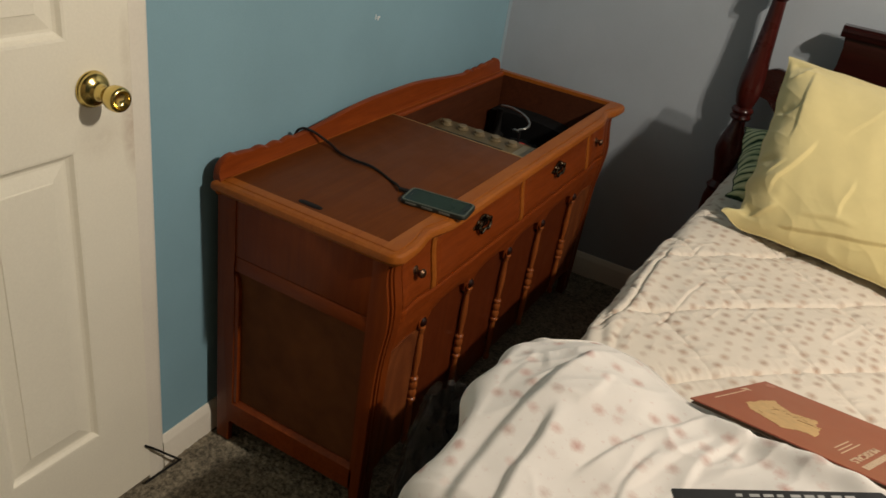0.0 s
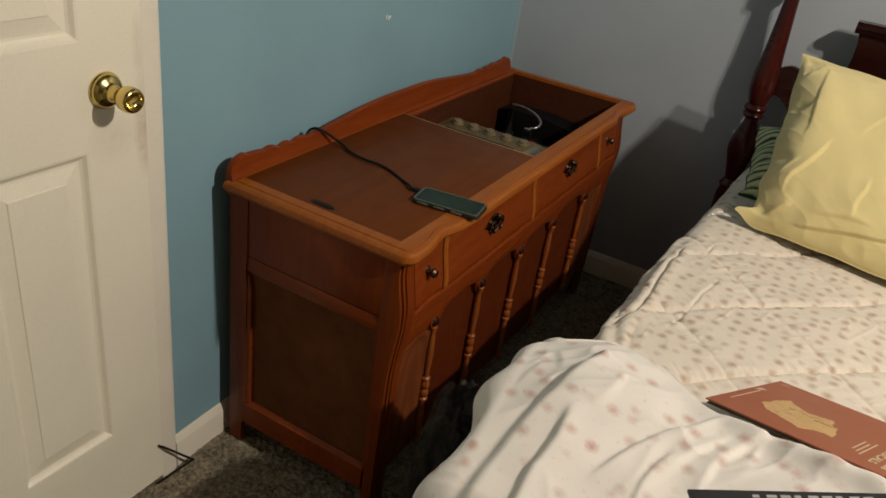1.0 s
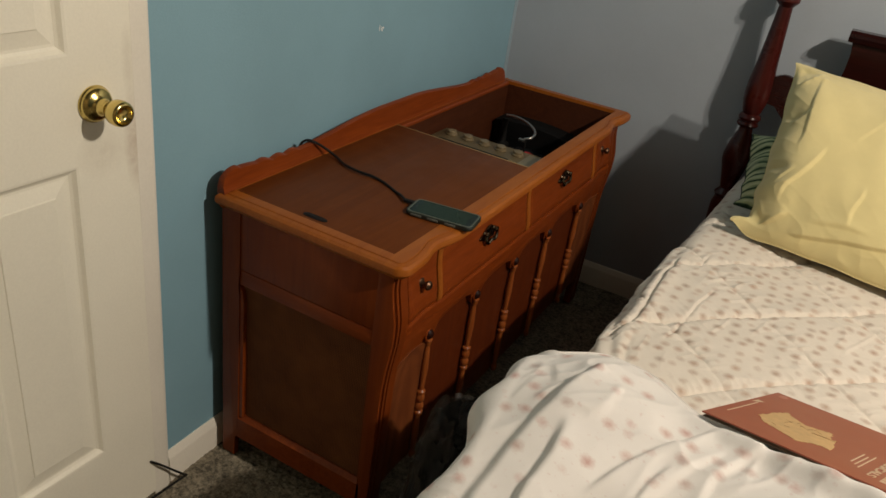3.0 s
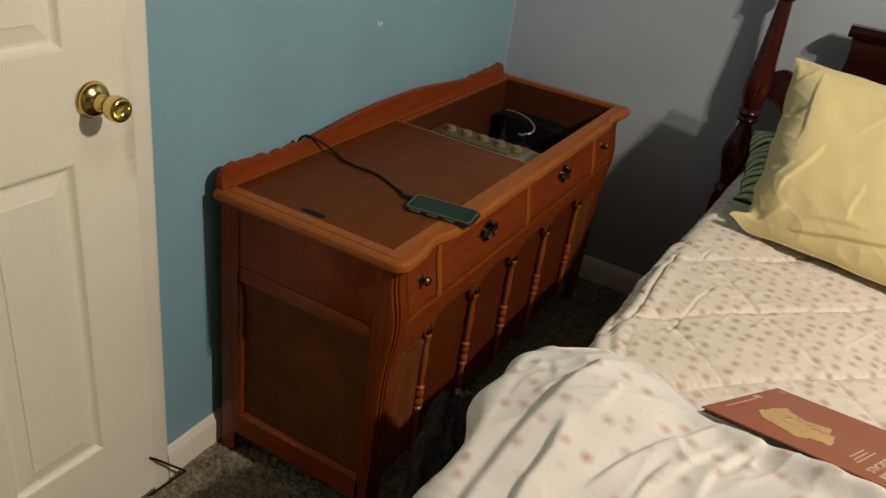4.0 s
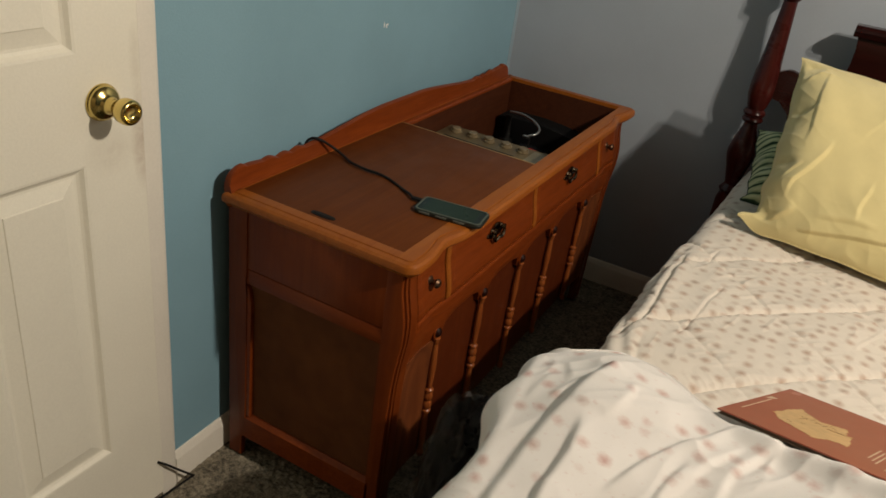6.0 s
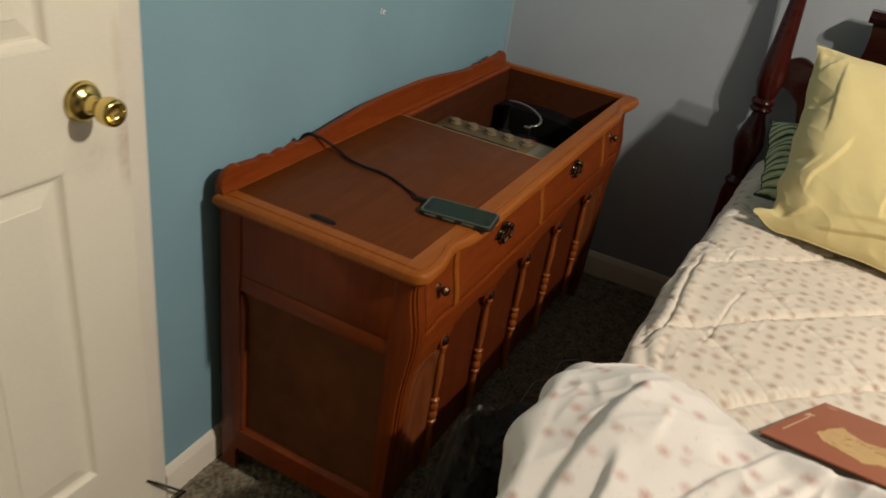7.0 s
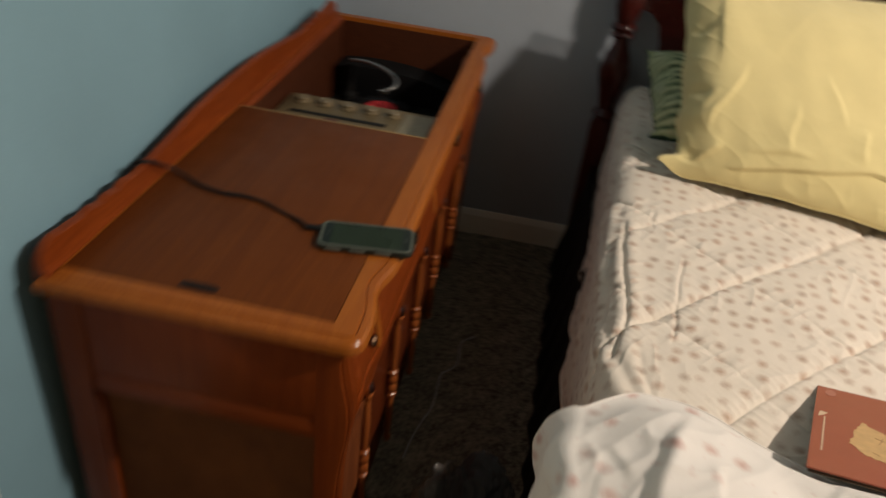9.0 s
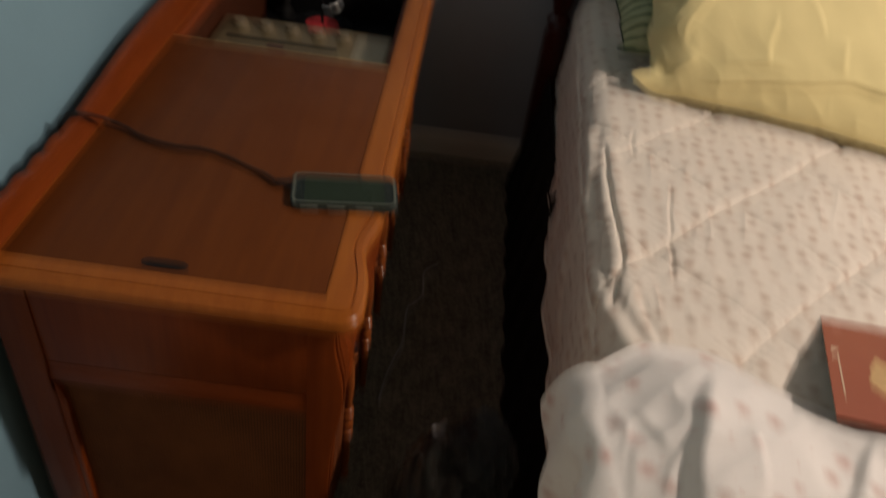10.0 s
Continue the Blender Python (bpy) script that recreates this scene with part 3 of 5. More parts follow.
def gallery():
    ys = steps(Y0 + 0.008, GALLERY_END, 260)
    bm = bmesh.new()
    sec = lambda y, t: [(BACK, y, TOP - 0.004), (BACK, y, t - 0.003), (BACK + 0.003, y, t), (BACK + 0.013, y, t), (BACK + 0.017, y, t - 0.003), (BACK + 0.0185, y, TOP + 0.012), (BACK + 0.0205, y, TOP + 0.004), (BACK + 0.0225, y, TOP - 0.003)]
    rings = [[bm.verts.new(q) for q in sec(y, gallery_top(y))] for y in ys]
    for a, b in zip(rings, rings[1:]):
        for k in range(len(a) - 1):
            bm.faces.new((a[k], a[k + 1], b[k + 1], b[k]))
    bm.faces.new(rings[0])
    bm.faces.new(rings[-1])
    return bm


part("gallery", gallery(), BODY_WOOD_Y, cabinet, "low shaped back rail with carved ears", split=40)

# ends
for side, (ya, yb) in enumerate(((Y0 + 0.022, Y0 + 0.040), (Y1 - 0.040, Y1 - 0.022))):
    out = ya if side == 0 else yb
    ins = yb if side == 0 else ya
    d = 1 if side == 0 else -1
    lo, hi = min(ya, yb), max(ya, yb)
    end = part("end_panel", box(0.085, 0.470, min(out + d * 0.003, ins), max(out + d * 0.003, ins), 0.5785, 0.730, 0.001), BODY_WOOD, cabinet, "plain upper end board")
    part("mid_rail", box(0.085, 0.470, min(out + d * 0.0035, ins), max(out + d * 0.0035, ins), 0.536, 0.5765, 0.0022), BODY_WOOD_X, end)
    weave = part("woven_panel", box(0.085, 0.470, min(out + d * 0.013, ins), max(out + d * 0.013, ins), 0.140, 0.5405), WEAVE, end, "dark woven speaker panel")
    part("bottom_rail", prism([(lo, 0.070), (hi, 0.070), (hi, 0.142), (lo + (0.010 if side == 0 else 0), 0.142 + (0.002 if side == 0 else 0)), (lo, 0.132)] if side == 0 else [(lo, 0.070), (hi, 0.070), (hi, 0.132), (hi - 0.010, 0.144), (lo, 0.142)], "x", 0.085, 0.470, 0.0), BODY_WOOD_Y, end)
    # back post: widened at the shoulder
    post_out = [(BACK, 0.0), (0.074, 0.0), (0.074, 0.066), (0.089, 0.074), (0.089, 0.50), (0.083, 0.535), (0.089, 0.56), (0.089, 0.728), (BACK, 0.728)]
    part("back_post", prism(post_out, "y", lo, hi, 0.0025), BODY_WOOD, cabinet)
    part("bead", prism([(0.089, 0.14), (0.101, 0.14), (0.101, 0.490), (0.097, 0.515), (0.089, 0.533)], "y", min(out + d * 0.002, out + d * 0.016), max(out + d * 0.002, out + d * 0.016), 0.002), BODY_WOOD_Y, end)
    # front post: swelling, with two cut grooves
    cut = [(0.0, -0.003), (0.0008, -0.0008), (0.002, 0.0), (0.0065, 0.0), (0.0078, -0.0090), (0.0128, -0.0090), (0.0142, 0.001), (0.0215, 0.001), (0.0230, -0.0090), (0.0285, -0.0090), (0.0300, 0.0), (0.058, 0.0)]
    bm, rings = bmesh.new(), []
    for z in steps(0.0, 0.728, 60):
        edge = [(bow(z) + k, (Y0 + 0.022 + a) if side == 0 else (Y1 - 0.022 - a), z) for a, k in cut]
        back = 0.464 + 0.006 * (1 - ease((z - 0.05) / 0.03))
        rings.append([bm.verts.new(q) for q in edge + [(back, edge[-1][1], z), (back, edge[0][1], z)]])
    for a, b in zip(rings, rings[1:]):
        for k in range(len(a)):
            bm.faces.new((a[k], a[(k + 1) % len(a)], b[(k + 1) % len(a)], b[k]))
    bm.faces.new(rings[0])
    bm.faces.new(rings[-1])
    part("front_post", bm, BODY_WOOD, cabinet, "swelling corner post with two cut grooves")

part("back_board", box(BACK + 0.002, BACK + 0.010, Y0 + 0.030, Y1 - 0.030, 0.05, 0.727), SHADED_WOOD, cabinet)
part("bottom_board", box(BACK + 0.011, 0.45, Y0 + 0.044, Y1 - 0.044, 0.10, 0.118), SHADED_WOOD, cabinet)
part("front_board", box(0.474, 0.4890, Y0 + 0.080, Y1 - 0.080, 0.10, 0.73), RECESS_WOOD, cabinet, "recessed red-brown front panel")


def swell(y0, y1, z0, z1, proud, bevel_in=0.004, back=0.03, shift=True):
    """A board of the front that follows its swelling."""
    zs, ys = steps(z0, z1, max(5, int((z1 - z0) / 0.012))), steps(y0, y1, max(2, int((y1 - y0) / 0.02)))
    bm = bmesh.new()

    def x_at(y, z):
        e = min(y - y0, y1 - y, z - z0, z1 - z)
        return bow(z) + (setback(y) if shift else 0) + proud - 0.0035 * (1 - ease(e / bevel_in))
    ysb = sorted({*ys, y0 + bevel_in, y1 - bevel_in})
    zsb = sorted({*zs, z0 + bevel_in, z1 - bevel_in})
    rows = [[bm.verts.new((x_at(y, z), y, z)) for y in ysb] for z in zsb]
    for a, b in zip(rows, rows[1:]):
        for k in range(len(a) - 1):
            bm.faces.new((a[k], a[k + 1], b[k + 1], b[k]))
    rim = rows[0] + [r[-1] for r in rows[1:]] + rows[-1][-2::-1] + [r[0] for r in rows[-2:0:-1]]
    bot = [bm.verts.new((v.co.x - back, v.co.y, v.co.z)) for v in rim]
    for k in range(len(rim)):
        bm.faces.new((rim[k], rim[(k + 1) % len(rim)], bot[(k + 1) % len(rim)], bot[k]))
    return bm


FRONT0, FRONT1 = Y0 + 0.080, Y1 - 0.080
DIV = (1.222, 1.708, 2.232)
part("drawer_rail", swell(FRONT0, FRONT1, 0.552, 0.585, 0.004, 0.006), BODY_WOOD_Y, cabinet, "long rail below the drawers")
part("top_rail", swell(FRONT0, FRONT1, 0.722, 0.731, 0.0, 0.001), BODY_WOOD_Y, cabinet)


def bail_pull(y, z, parent):
    x = bow(z) + setback(y) + 0.003
    plate = [(y + 0.044 * math.cos(a) * (0.74 + 0.26 * math.cos(2 * a)) * (1 + 0.14 * math.cos(6 * a)), z + 0.027 * math.sin(a) * (0.85 + 0.15 * math.cos(4 * a)) * (1 + 0.1 * math.cos(6 * a))) for a in steps(0, math.tau * 47 / 48, 48)]
    pull = part("pull", prism(plate, "x", x, x + 0.003, 0.001), OLD_BRASS, parent, "tarnished brass bail pull")
    for s in (-1, 1):
        part("stud", lathe([(0.0, 0.0), (0.0075, 0.0), (0.0055, 0.004), (0.0075, 0.008), (0.006, 0.012), (0.0, 0.0135)], pose(x + 0.002, y + s * 0.025, z + 0.008, 0, 90, 0), 16), OLD_BRASS, pull)
    part("bail", tube([(x + 0.009, y - 0.026, z + 0.008), (x + 0.011, y - 0.030, z - 0.004), (x + 0.0125, y - 0.019, z - 0.017), (x + 0.0125, y, z - 0.012), (x + 0.0125, y + 0.019, z - 0.017), (x + 0.011, y + 0.030, z - 0.004), (x + 0.009, y + 0.026, z + 0.008)], 0.0042), OLD_BRASS, pull)


def knob_pull(y, z, parent):
    x = bow(z) + setback(y) + 0.002
    part("pull", lathe([(0.0, 0.0), (0.012, 0.0), (0.0105, 0.003), (0.006, 0.005), (0.005, 0.010), (0.010, 0.015), (0.0115, 0.020), (0.008, 0.025), (0.0, 0.026)], pose(x, y, z, 0, 90, 0), 24), DULL_BRASS, parent, "small round tarnished brass knob")


edges = (FRONT0, *DIV, FRONT1)
for k, (a, b) in enumerate(zip(edges, edges[1:])):
    lo = a + (0.004 if k == 0 else 0.011)
    hi = b - (0.004 if k == 3 else 0.011)
    drawer = part("drawer_front", swell(lo, hi, 0.589, 0.719, 0.003, 0.006), BODY_WOOD_Y, cabinet, "red-brown drawer front with a brass pull")
    if k in (1, 2):
        bail_pull((lo + hi) / 2 - 0.008, 0.668, drawer)
    else:
        knob_pull((lo + hi) / 2 - 0.005, 0.662, drawer)
for y in DIV:
    part("divider", swell(y - 0.008, y + 0.008, 0.587, 0.721, 0.005, 0.004), FRAME_WOOD, cabinet, "lighter upright between drawers")

SPINDLES = [1.220, 1.458, 1.696, 1.938, 2.208]


def apron_low(y):
    """Scalloped lower edge: it hangs at each spindle and rises between."""
    k = max(i for i in range(len(SPINDLES)) if i == 0 or SPINDLES[i] <= y)
    a = SPINDLES[k]
    b = SPINDLES[k + 1] if k + 1 < len(SPINDLES) else FRONT1 + 0.04
    if y < SPINDLES[0] or y > SPINDLES[-1]:
        return 0.470
    d = min(y - a, b - y)
    return 0.468 + 0.038 * ease((d - 0.017) / 0.022) + 0.010 * ease((d - 0.036) / 0.050)


def apron():
    ys = steps(FRONT0, FRONT1, 240)
    bm = bmesh.new()
    rings = []
    for y in ys:
        lo = apron_low(y)
        ring = [bm.verts.new((bow(z) + setback(y) + (0.0 if 0 < i < 4 else -0.003), y, z)) for i, z in enumerate(steps(lo, 0.556, 5))]
        ring.append(bm.verts.new((0.470, y, 0.556)))
        ring.append(bm.verts.new((0.470, y, lo)))
        rings.append(ring)
    for a, b in zip(rings, rings[1:]):
        for k in range(7):
            bm.faces.new((a[k], a[(k + 1) % 7], b[(k + 1) % 7], b[k]))
    bm.faces.new(rings[0])
    bm.faces.new(rings[-1])
    return bm


for a, b in ((FRONT0, SPINDLES[0] - 0.004), (SPINDLES[-1] + 0.004, FRONT1)):
    part("side_panel", swell(a, b, 0.104, 0.4705, -0.0012, 0.002, 0.02), FRONT_WEAVE, cabinet, "woven honey-brown panel beside the spindles")
part("apron", apron(), BODY_WOOD_Y, cabinet, "scalloped apron over the spindles", split=40)
TURN_ = [(0.0, 0.0), (0.010, 0.0), (0.013, 0.006), (0.013, 0.016), (0.009, 0.020), (0.0115, 0.045), (0.0135, 0.085), (0.0105, 0.125), (0.0085, 0.142), (0.0145, 0.146), (0.0145, 0.152), (0.010, 0.155),
         (0.0135, 0.160), (0.0150, 0.168), (0.0135, 0.176), (0.010, 0.181), (0.0135, 0.186), (0.0150, 0.194), (0.0135, 0.202), (0.010, 0.207), (0.0145, 0.210), (0.0145, 0.216), (0.0085, 0.220),
         (0.0105, 0.240), (0.0140, 0.285), (0.0115, 0.330), (0.0090, 0.352), (0.0130, 0.356), (0.0130, 0.366), (0.0, 0.372)]
for y in SPINDLES:
    sp = part("spindle", lathe([(r * (0.80 if 0.14 < h < 0.222 else 0.70), h) for r, h in TURN_], pose(0.5015, y + 0.004, 0.100), 20), SPIN_WOOD, cabinet, "turned half spindle")
    part("rosette", lathe([(0.0, 0.0), (0.0175, 0.0), (0.0175, 0.003), (0.0145, 0.0045), (0.0135, 0.002), (0.0, 0.002)], pose(bow(0.489) + setback(y) - 0.0008, y - 0.006, 0.489, 0, 90 - 4, 0), 28), BODY_WOOD, sp, "turned ring at the spindle's head")
    part("head_ball", lathe([(0.0, -0.0135), (0.0065, -0.0125), (0.0115, -0.0070), (0.0135, 0.0), (0.0115, 0.0070), (0.0065, 0.0125), (0.0, 0.0135)], pose(bow(0.489) + setback(y) - 0.002, y - 0.004, 0.490), 20), HEAD_WOOD, sp, "dark turned ball at the spindle's head")
    part("collar", lathe([(0.008, -0.004), (0.0125, -0.003), (0.0140, 0.0), (0.0125, 0.003), (0.008, 0.004)], pose(bow(0.476) + setback(y) - 0.003, y - 0.002, 0.4735), 20), SPIN_WOOD, sp)
# dark strip in place of the bed's shadow along the cabinet's foot
part("shade_rail", swell(FRONT0, FRONT1, 0.066, 0.110, -0.030, 0.006), SHADED_WOOD, cabinet, "recessed bottom rail coloured dark for the shade below the front")

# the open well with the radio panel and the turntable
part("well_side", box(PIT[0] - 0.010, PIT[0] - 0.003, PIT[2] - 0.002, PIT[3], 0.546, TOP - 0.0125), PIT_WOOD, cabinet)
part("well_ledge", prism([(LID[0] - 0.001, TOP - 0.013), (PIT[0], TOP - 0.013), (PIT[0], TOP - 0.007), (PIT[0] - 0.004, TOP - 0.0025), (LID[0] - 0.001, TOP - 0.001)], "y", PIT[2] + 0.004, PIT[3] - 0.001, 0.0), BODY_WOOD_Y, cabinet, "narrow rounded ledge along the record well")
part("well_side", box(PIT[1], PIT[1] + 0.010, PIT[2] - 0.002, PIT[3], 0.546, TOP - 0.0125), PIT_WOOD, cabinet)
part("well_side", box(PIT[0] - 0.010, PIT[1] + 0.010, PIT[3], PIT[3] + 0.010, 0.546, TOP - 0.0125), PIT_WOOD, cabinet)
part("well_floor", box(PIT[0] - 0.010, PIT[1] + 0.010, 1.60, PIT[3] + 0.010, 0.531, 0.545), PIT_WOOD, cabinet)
panel = part("radio_panel", box(0.082, 0.462, 1.640, 1.982, 0.690, 0.699, 0.002), CHAMPAGNE, cabinet, "champagne metal radio panel with a tuning slot")
part("panel_front", box(0.082, 0.462, 1.975, 1.981, 0.546, 0.6895), BLACK, panel)
part("dial_slot", box(0.112, 0.352, 1.868, 1.884, 0.699, 0.7002, 0.0004), BLACK, panel, "black tuning slot")
part("dial_pointer", box(0.205, 0.240, 1.845, 1.862, 0.699, 0.7003, 0.0004), plain("brown_badge", (0.09, 0.028, 0.02), 0.5), panel, "small brown badge")
for k in range(5):
    part("radio_knob", lathe([(0.0, 0.0), (0.0185, 0.0), (0.0185, 0.0035), (0.0150, 0.006), (0.0150, 0.0115), (0.0135, 0.0135), (0.0, 0.0132)], pose(0.125 + 0.058 * k, 1.938, 0.6992), 24), KNOB_CREAM, panel, "ivory knob with a brushed cap")
part("trim_strip", box(0.385, 0.4555, 1.70, 1.965, 0.699, 0.7008, 0.0006), plain("pale_metal_strip", (0.33, 0.28, 0.185), 0.4, 0.4), panel, "pale metal side plate")
DECK = plain("matt_black_deck", (0.004, 0.004, 0.0042), 0.75, 0, 0.3, 60, 0.05, 0, 0.2)
deck = part("turntable_deck", box(0.083, 0.481, 1.985, 2.440, 0.546, 0.5590, 0.004), DECK, cabinet, "black turntable deck")
PL = (0.247, 2.266)
platter = part("platter", lathe([(0.0, 0.0), (0.074, 0.0), (0.076, 0.003), (0.076, 0.010), (0.073, 0.0135), (0.0, 0.0135)], pose(*PL, 0.5592), 64), BLACK, deck)
housing = [(0.478, 0.5592), (0.084, 0.5592)] + [(x, 0.559 + 0.095 * math.sqrt(1 - ((x - 0.20) / 0.29) ** 2)) for x in steps(0.084, 0.478, 30)]
part("changer_housing", prism(housing, "y", 2.349, 2.4395, 0.004), DECK, deck, "matt black rounded housing behind the platter")
arm = part("tonearm", tube([(0.140, 2.318, 0.682), (0.188, 2.300, 0.690), (0.245, 2.262, 0.694), (0.288, 2.220, 0.692), (0.306, 2.186, 0.688), (0.303, 2.162, 0.682), (0.286, 2.150, 0.677)], (0.0052, 0.0042), 12), SILVER, deck, "curved silver tonearm")
part("arm_base", lathe([(0.0, 0.0), (0.026, 0.0), (0.026, 0.012), (0.014, 0.020), (0.010, 0.08), (0.012, 0.104), (0.0, 0.108)], pose(0.130, 2.336, 0.5592), 24), BLACK, arm)
part("cartridge", box(0.268, 0.290, 2.140, 2.154, 0.668, 0.677, 0.002), SILVER, arm)
record = thing("vinyl_record", (*PL, 0.5729), "small black vinyl record with a red label, on the turntable", "record")
groove = [(0.0, 0.0), (0.0805, 0.0), (0.0815, 0.001)] + [(0.081 - 0.0011 * k, 0.0022 - 0.0005 * (k % 2)) for k in range(30)] + [(0.05, 0.002), (0.0, 0.002)]
part("disc", lathe(groove, pose(*PL, 0.5729), 72), VINYL, record)
part("label", lathe([(0.0, 0.0), (0.044, 0.0), (0.044, 0.0006), (0.0, 0.0006)], pose(*PL, 0.5750), 48), RED, record, "red paper centre label")
part("spindle_pin", lathe([(0.0036, 0.0), (0.0036, 0.060), (0.002, 0.066), (0.0, 0.066)], pose(*PL, 0.5750), 12), BLACK, record)


# ---- phone and its lead, on the cabinet ----
PHONE = pose(0.470, 1.272, TOP + 0.0006, 0, 0, 9)
PHONE = PHONE @ Matrix.Diagonal((1, 1, 0.66, 1))
phone = thing("phone", PHONE.translation, "phone with dark screen in a rugged grey-green case", "phone")


def rounded(w, h, r, n=6):
    return [(sx * (w / 2 - r) + r * math.cos(a), sy * (h / 2 - r) + r * math.sin(a)) for sx, sy, a0 in ((1, 1, 0), (-1, 1, 90), (-1, -1, 180), (1, -1, 270)) for a in [radians(a0 + 90 * k / n) for k in range(n + 1)]]


case = part("case", prism(rounded(0.160, 0.081, 0.012), "z", 0.0, 0.0135, 0.003, PHONE), CASE, phone, "scuffed grey-green bumper case")
rim_out = [(x, y) for x, y in rounded(0.155, 0.076, 0.011)]
rim_in = [(x, y) for x, y in rounded(0.148, 0.068, 0.009)]
bm = bmesh.new()
ra = [[bm.verts.new(PHONE @ Vector((x, y, z))) for x, y in q] for q, z in ((rim_out, 0.0125), (rim_out, 0.0152), (rim_in, 0.0152), (rim_in, 0.0130))]
for a, b in zip(ra, ra[1:]):
    for k in range(len(a)):
        bm.faces.new((a[k], a[(k + 1) % len(a)], b[(k + 1) % len(b)], b[k]))
part("rim", bm, plain("pale_case_rim", (0.095, 0.105, 0.080), 0.5), case, "paler raised rim")
part("screen", prism(rounded(0.147, 0.068, 0.009), "z", 0.0128, 0.0140, 0.0, PHONE), GLASS, phone, "dark glass screen")
part("display", prism(rounded(0.120, 0.062, 0.004), "z", 0.0140, 0.01425, 0.0, PHONE), plain("dark_display", (0.015, 0.026, 0.013), 0.25, 0, 0.1, 20, 0, 0.0, 0.25), phone, "dark display")
for x in (-0.052, -0.012, 0.030):
    part("grip", box(x - 0.013, x + 0.013, -0.0425, -0.0395, 0.003, 0.011, 0.001, PHONE), plain("worn_grey_bumper", (0.105, 0.110, 0.092), 0.5), case, "worn grey bumper piece")
part("speaker", box(-0.0665, -0.0650, -0.008, 0.008, 0.01405, 0.0144, 0.0003, PHONE), CASE, phone)
part("home_button", prism(rounded(0.006, 0.018, 0.0028), "z", 0.0140, 0.0146, 0.0, PHONE @ pose(0.0665, 0, 0)), CASE, phone)
lead = thing("charging_cable", (0.25, 1.33, TOP), "black charging cable running over the cabinet's back rail to the phone", "cable")
part("plug", box(-0.106, -0.0795, 0.012, 0.024, 0.003, 0.0125, 0.003, PHONE), BLACK, lead, "black plug")
part("wire", tube([tuple(PHONE @ Vector((-0.104, 0.018, 0.008))), (0.346, 1.288, TOP + 0.005), (0.318, 1.304, TOP + 0.002), (0.268, 1.327, TOP + 0.0025), (0.230, 1.334, TOP + 0.004), (0.190, 1.329, TOP + 0.006), (0.140, 1.341, TOP + 0.005), (0.104, 1.360, TOP + 0.006),
                   (0.074, 1.358, TOP + 0.018), (0.061, 1.336, TOP + 0.036), (0.050, 1.324, TOP + 0.0435), (0.036, 1.318, TOP + 0.0430), (0.024, 1.310, TOP + 0.028), (0.020, 1.300, TOP - 0.02), (0.020, 1.29, 0.62), (0.018, 1.27, 0.2), (0.018, 1.26, 0.01)], 0.0033), BLACK, lead)


# ---- bed ----
BX, BY, HALF = 0.890, 2.556, 0.715            # near headboard post, and half the bed's width
bed = thing("bed", (BX + HALF, 1.55, 0), "dark cherry four-poster style bed with turned posts and an arched headboard", "bed")
POST = [(0.0, 0.0), (0.024, 0.0), (0.030, 0.03), (0.026, 0.08), (0.034, 0.10), (0.034, 0.52), (0.028, 0.545), (0.034, 0.56), (0.021, 0.58), (0.027, 0.63), (0.037, 0.68), (0.038, 0.70), (0.031, 0.745), (0.022, 0.785), (0.020, 0.802), (0.029, 0.806), (0.0325, 0.813), (0.029, 0.820), (0.0255, 0.824),
        (0.031, 0.828), (0.0335, 0.836), (0.030, 0.845), (0.0245, 0.849), (0.0270, 0.862), (0.0335, 0.895), (0.0345, 0.925), (0.0335, 0.955), (0.0300, 1.02), (0.0255, 1.09), (0.0215, 1.16), (0.0195, 1.195), (0.026, 1.203), (0.0335, 1.212), (0.0335, 1.222), (0.028, 1.232),
        (0.032, 1.238), (0.032, 1.247), (0.022, 1.255), (0.024, 1.30), (0.030, 1.36), (0.024, 1.42), (0.016, 1.46), (0.021, 1.475), (0.012, 1.495), (0.0, 1.50)]
for s in (0, 1):
    part("post", lathe([(r * (1.17 if 0.85 < h < 1.0 else 1.22 if 0.6 < h < 0.77 else 1.08), h) for r, h in POST], pose(BX + 0.010 + 2 * (HALF - 0.010) * s, BY, 0), 32), CHERRY, bed, "turned dark cherry headboard post")


def head_top(x):
    """Half of the headboard's upper outline, from the post inwards."""
    d = x - BX
    if d < 0.235:
        return 0.965 + 0.030 * math.sin(math.pi * ease(d / 0.16)) - 0.018 * ease((d - 0.10) / 0.12)
    return 1.135


half = [(BX + 0.015, 0.90), (BX + 0.015, 0.967)] + [(x, head_top(x)) for x in steps(BX + 0.03, BX + 0.21, 14)]
half += [(BX + 0.222, 0.985), (BX + 0.229, 1.01), (BX + 0.232, 1.05), (BX + 0.232, 1.10), (BX + 0.226, 1.135)]
lower = [(BX + 0.130, 0.50), (BX + 0.125, 0.80), (BX + 0.110, 0.86), (BX + 0.075, 0.893), (BX + 0.04, 0.90)]
mirror = lambda q: [(2 * (BX + HALF) - x, z) for x, z in reversed(q)]
board = part("headboard", prism(half + mirror(half) + mirror(lower[::-1]) + lower, "y", BY - 0.010, BY + 0.016, 0.003), CHERRY_SHADED_X, bed, "dark cherry headboard with scrolled shoulders, darkened for its shadow")
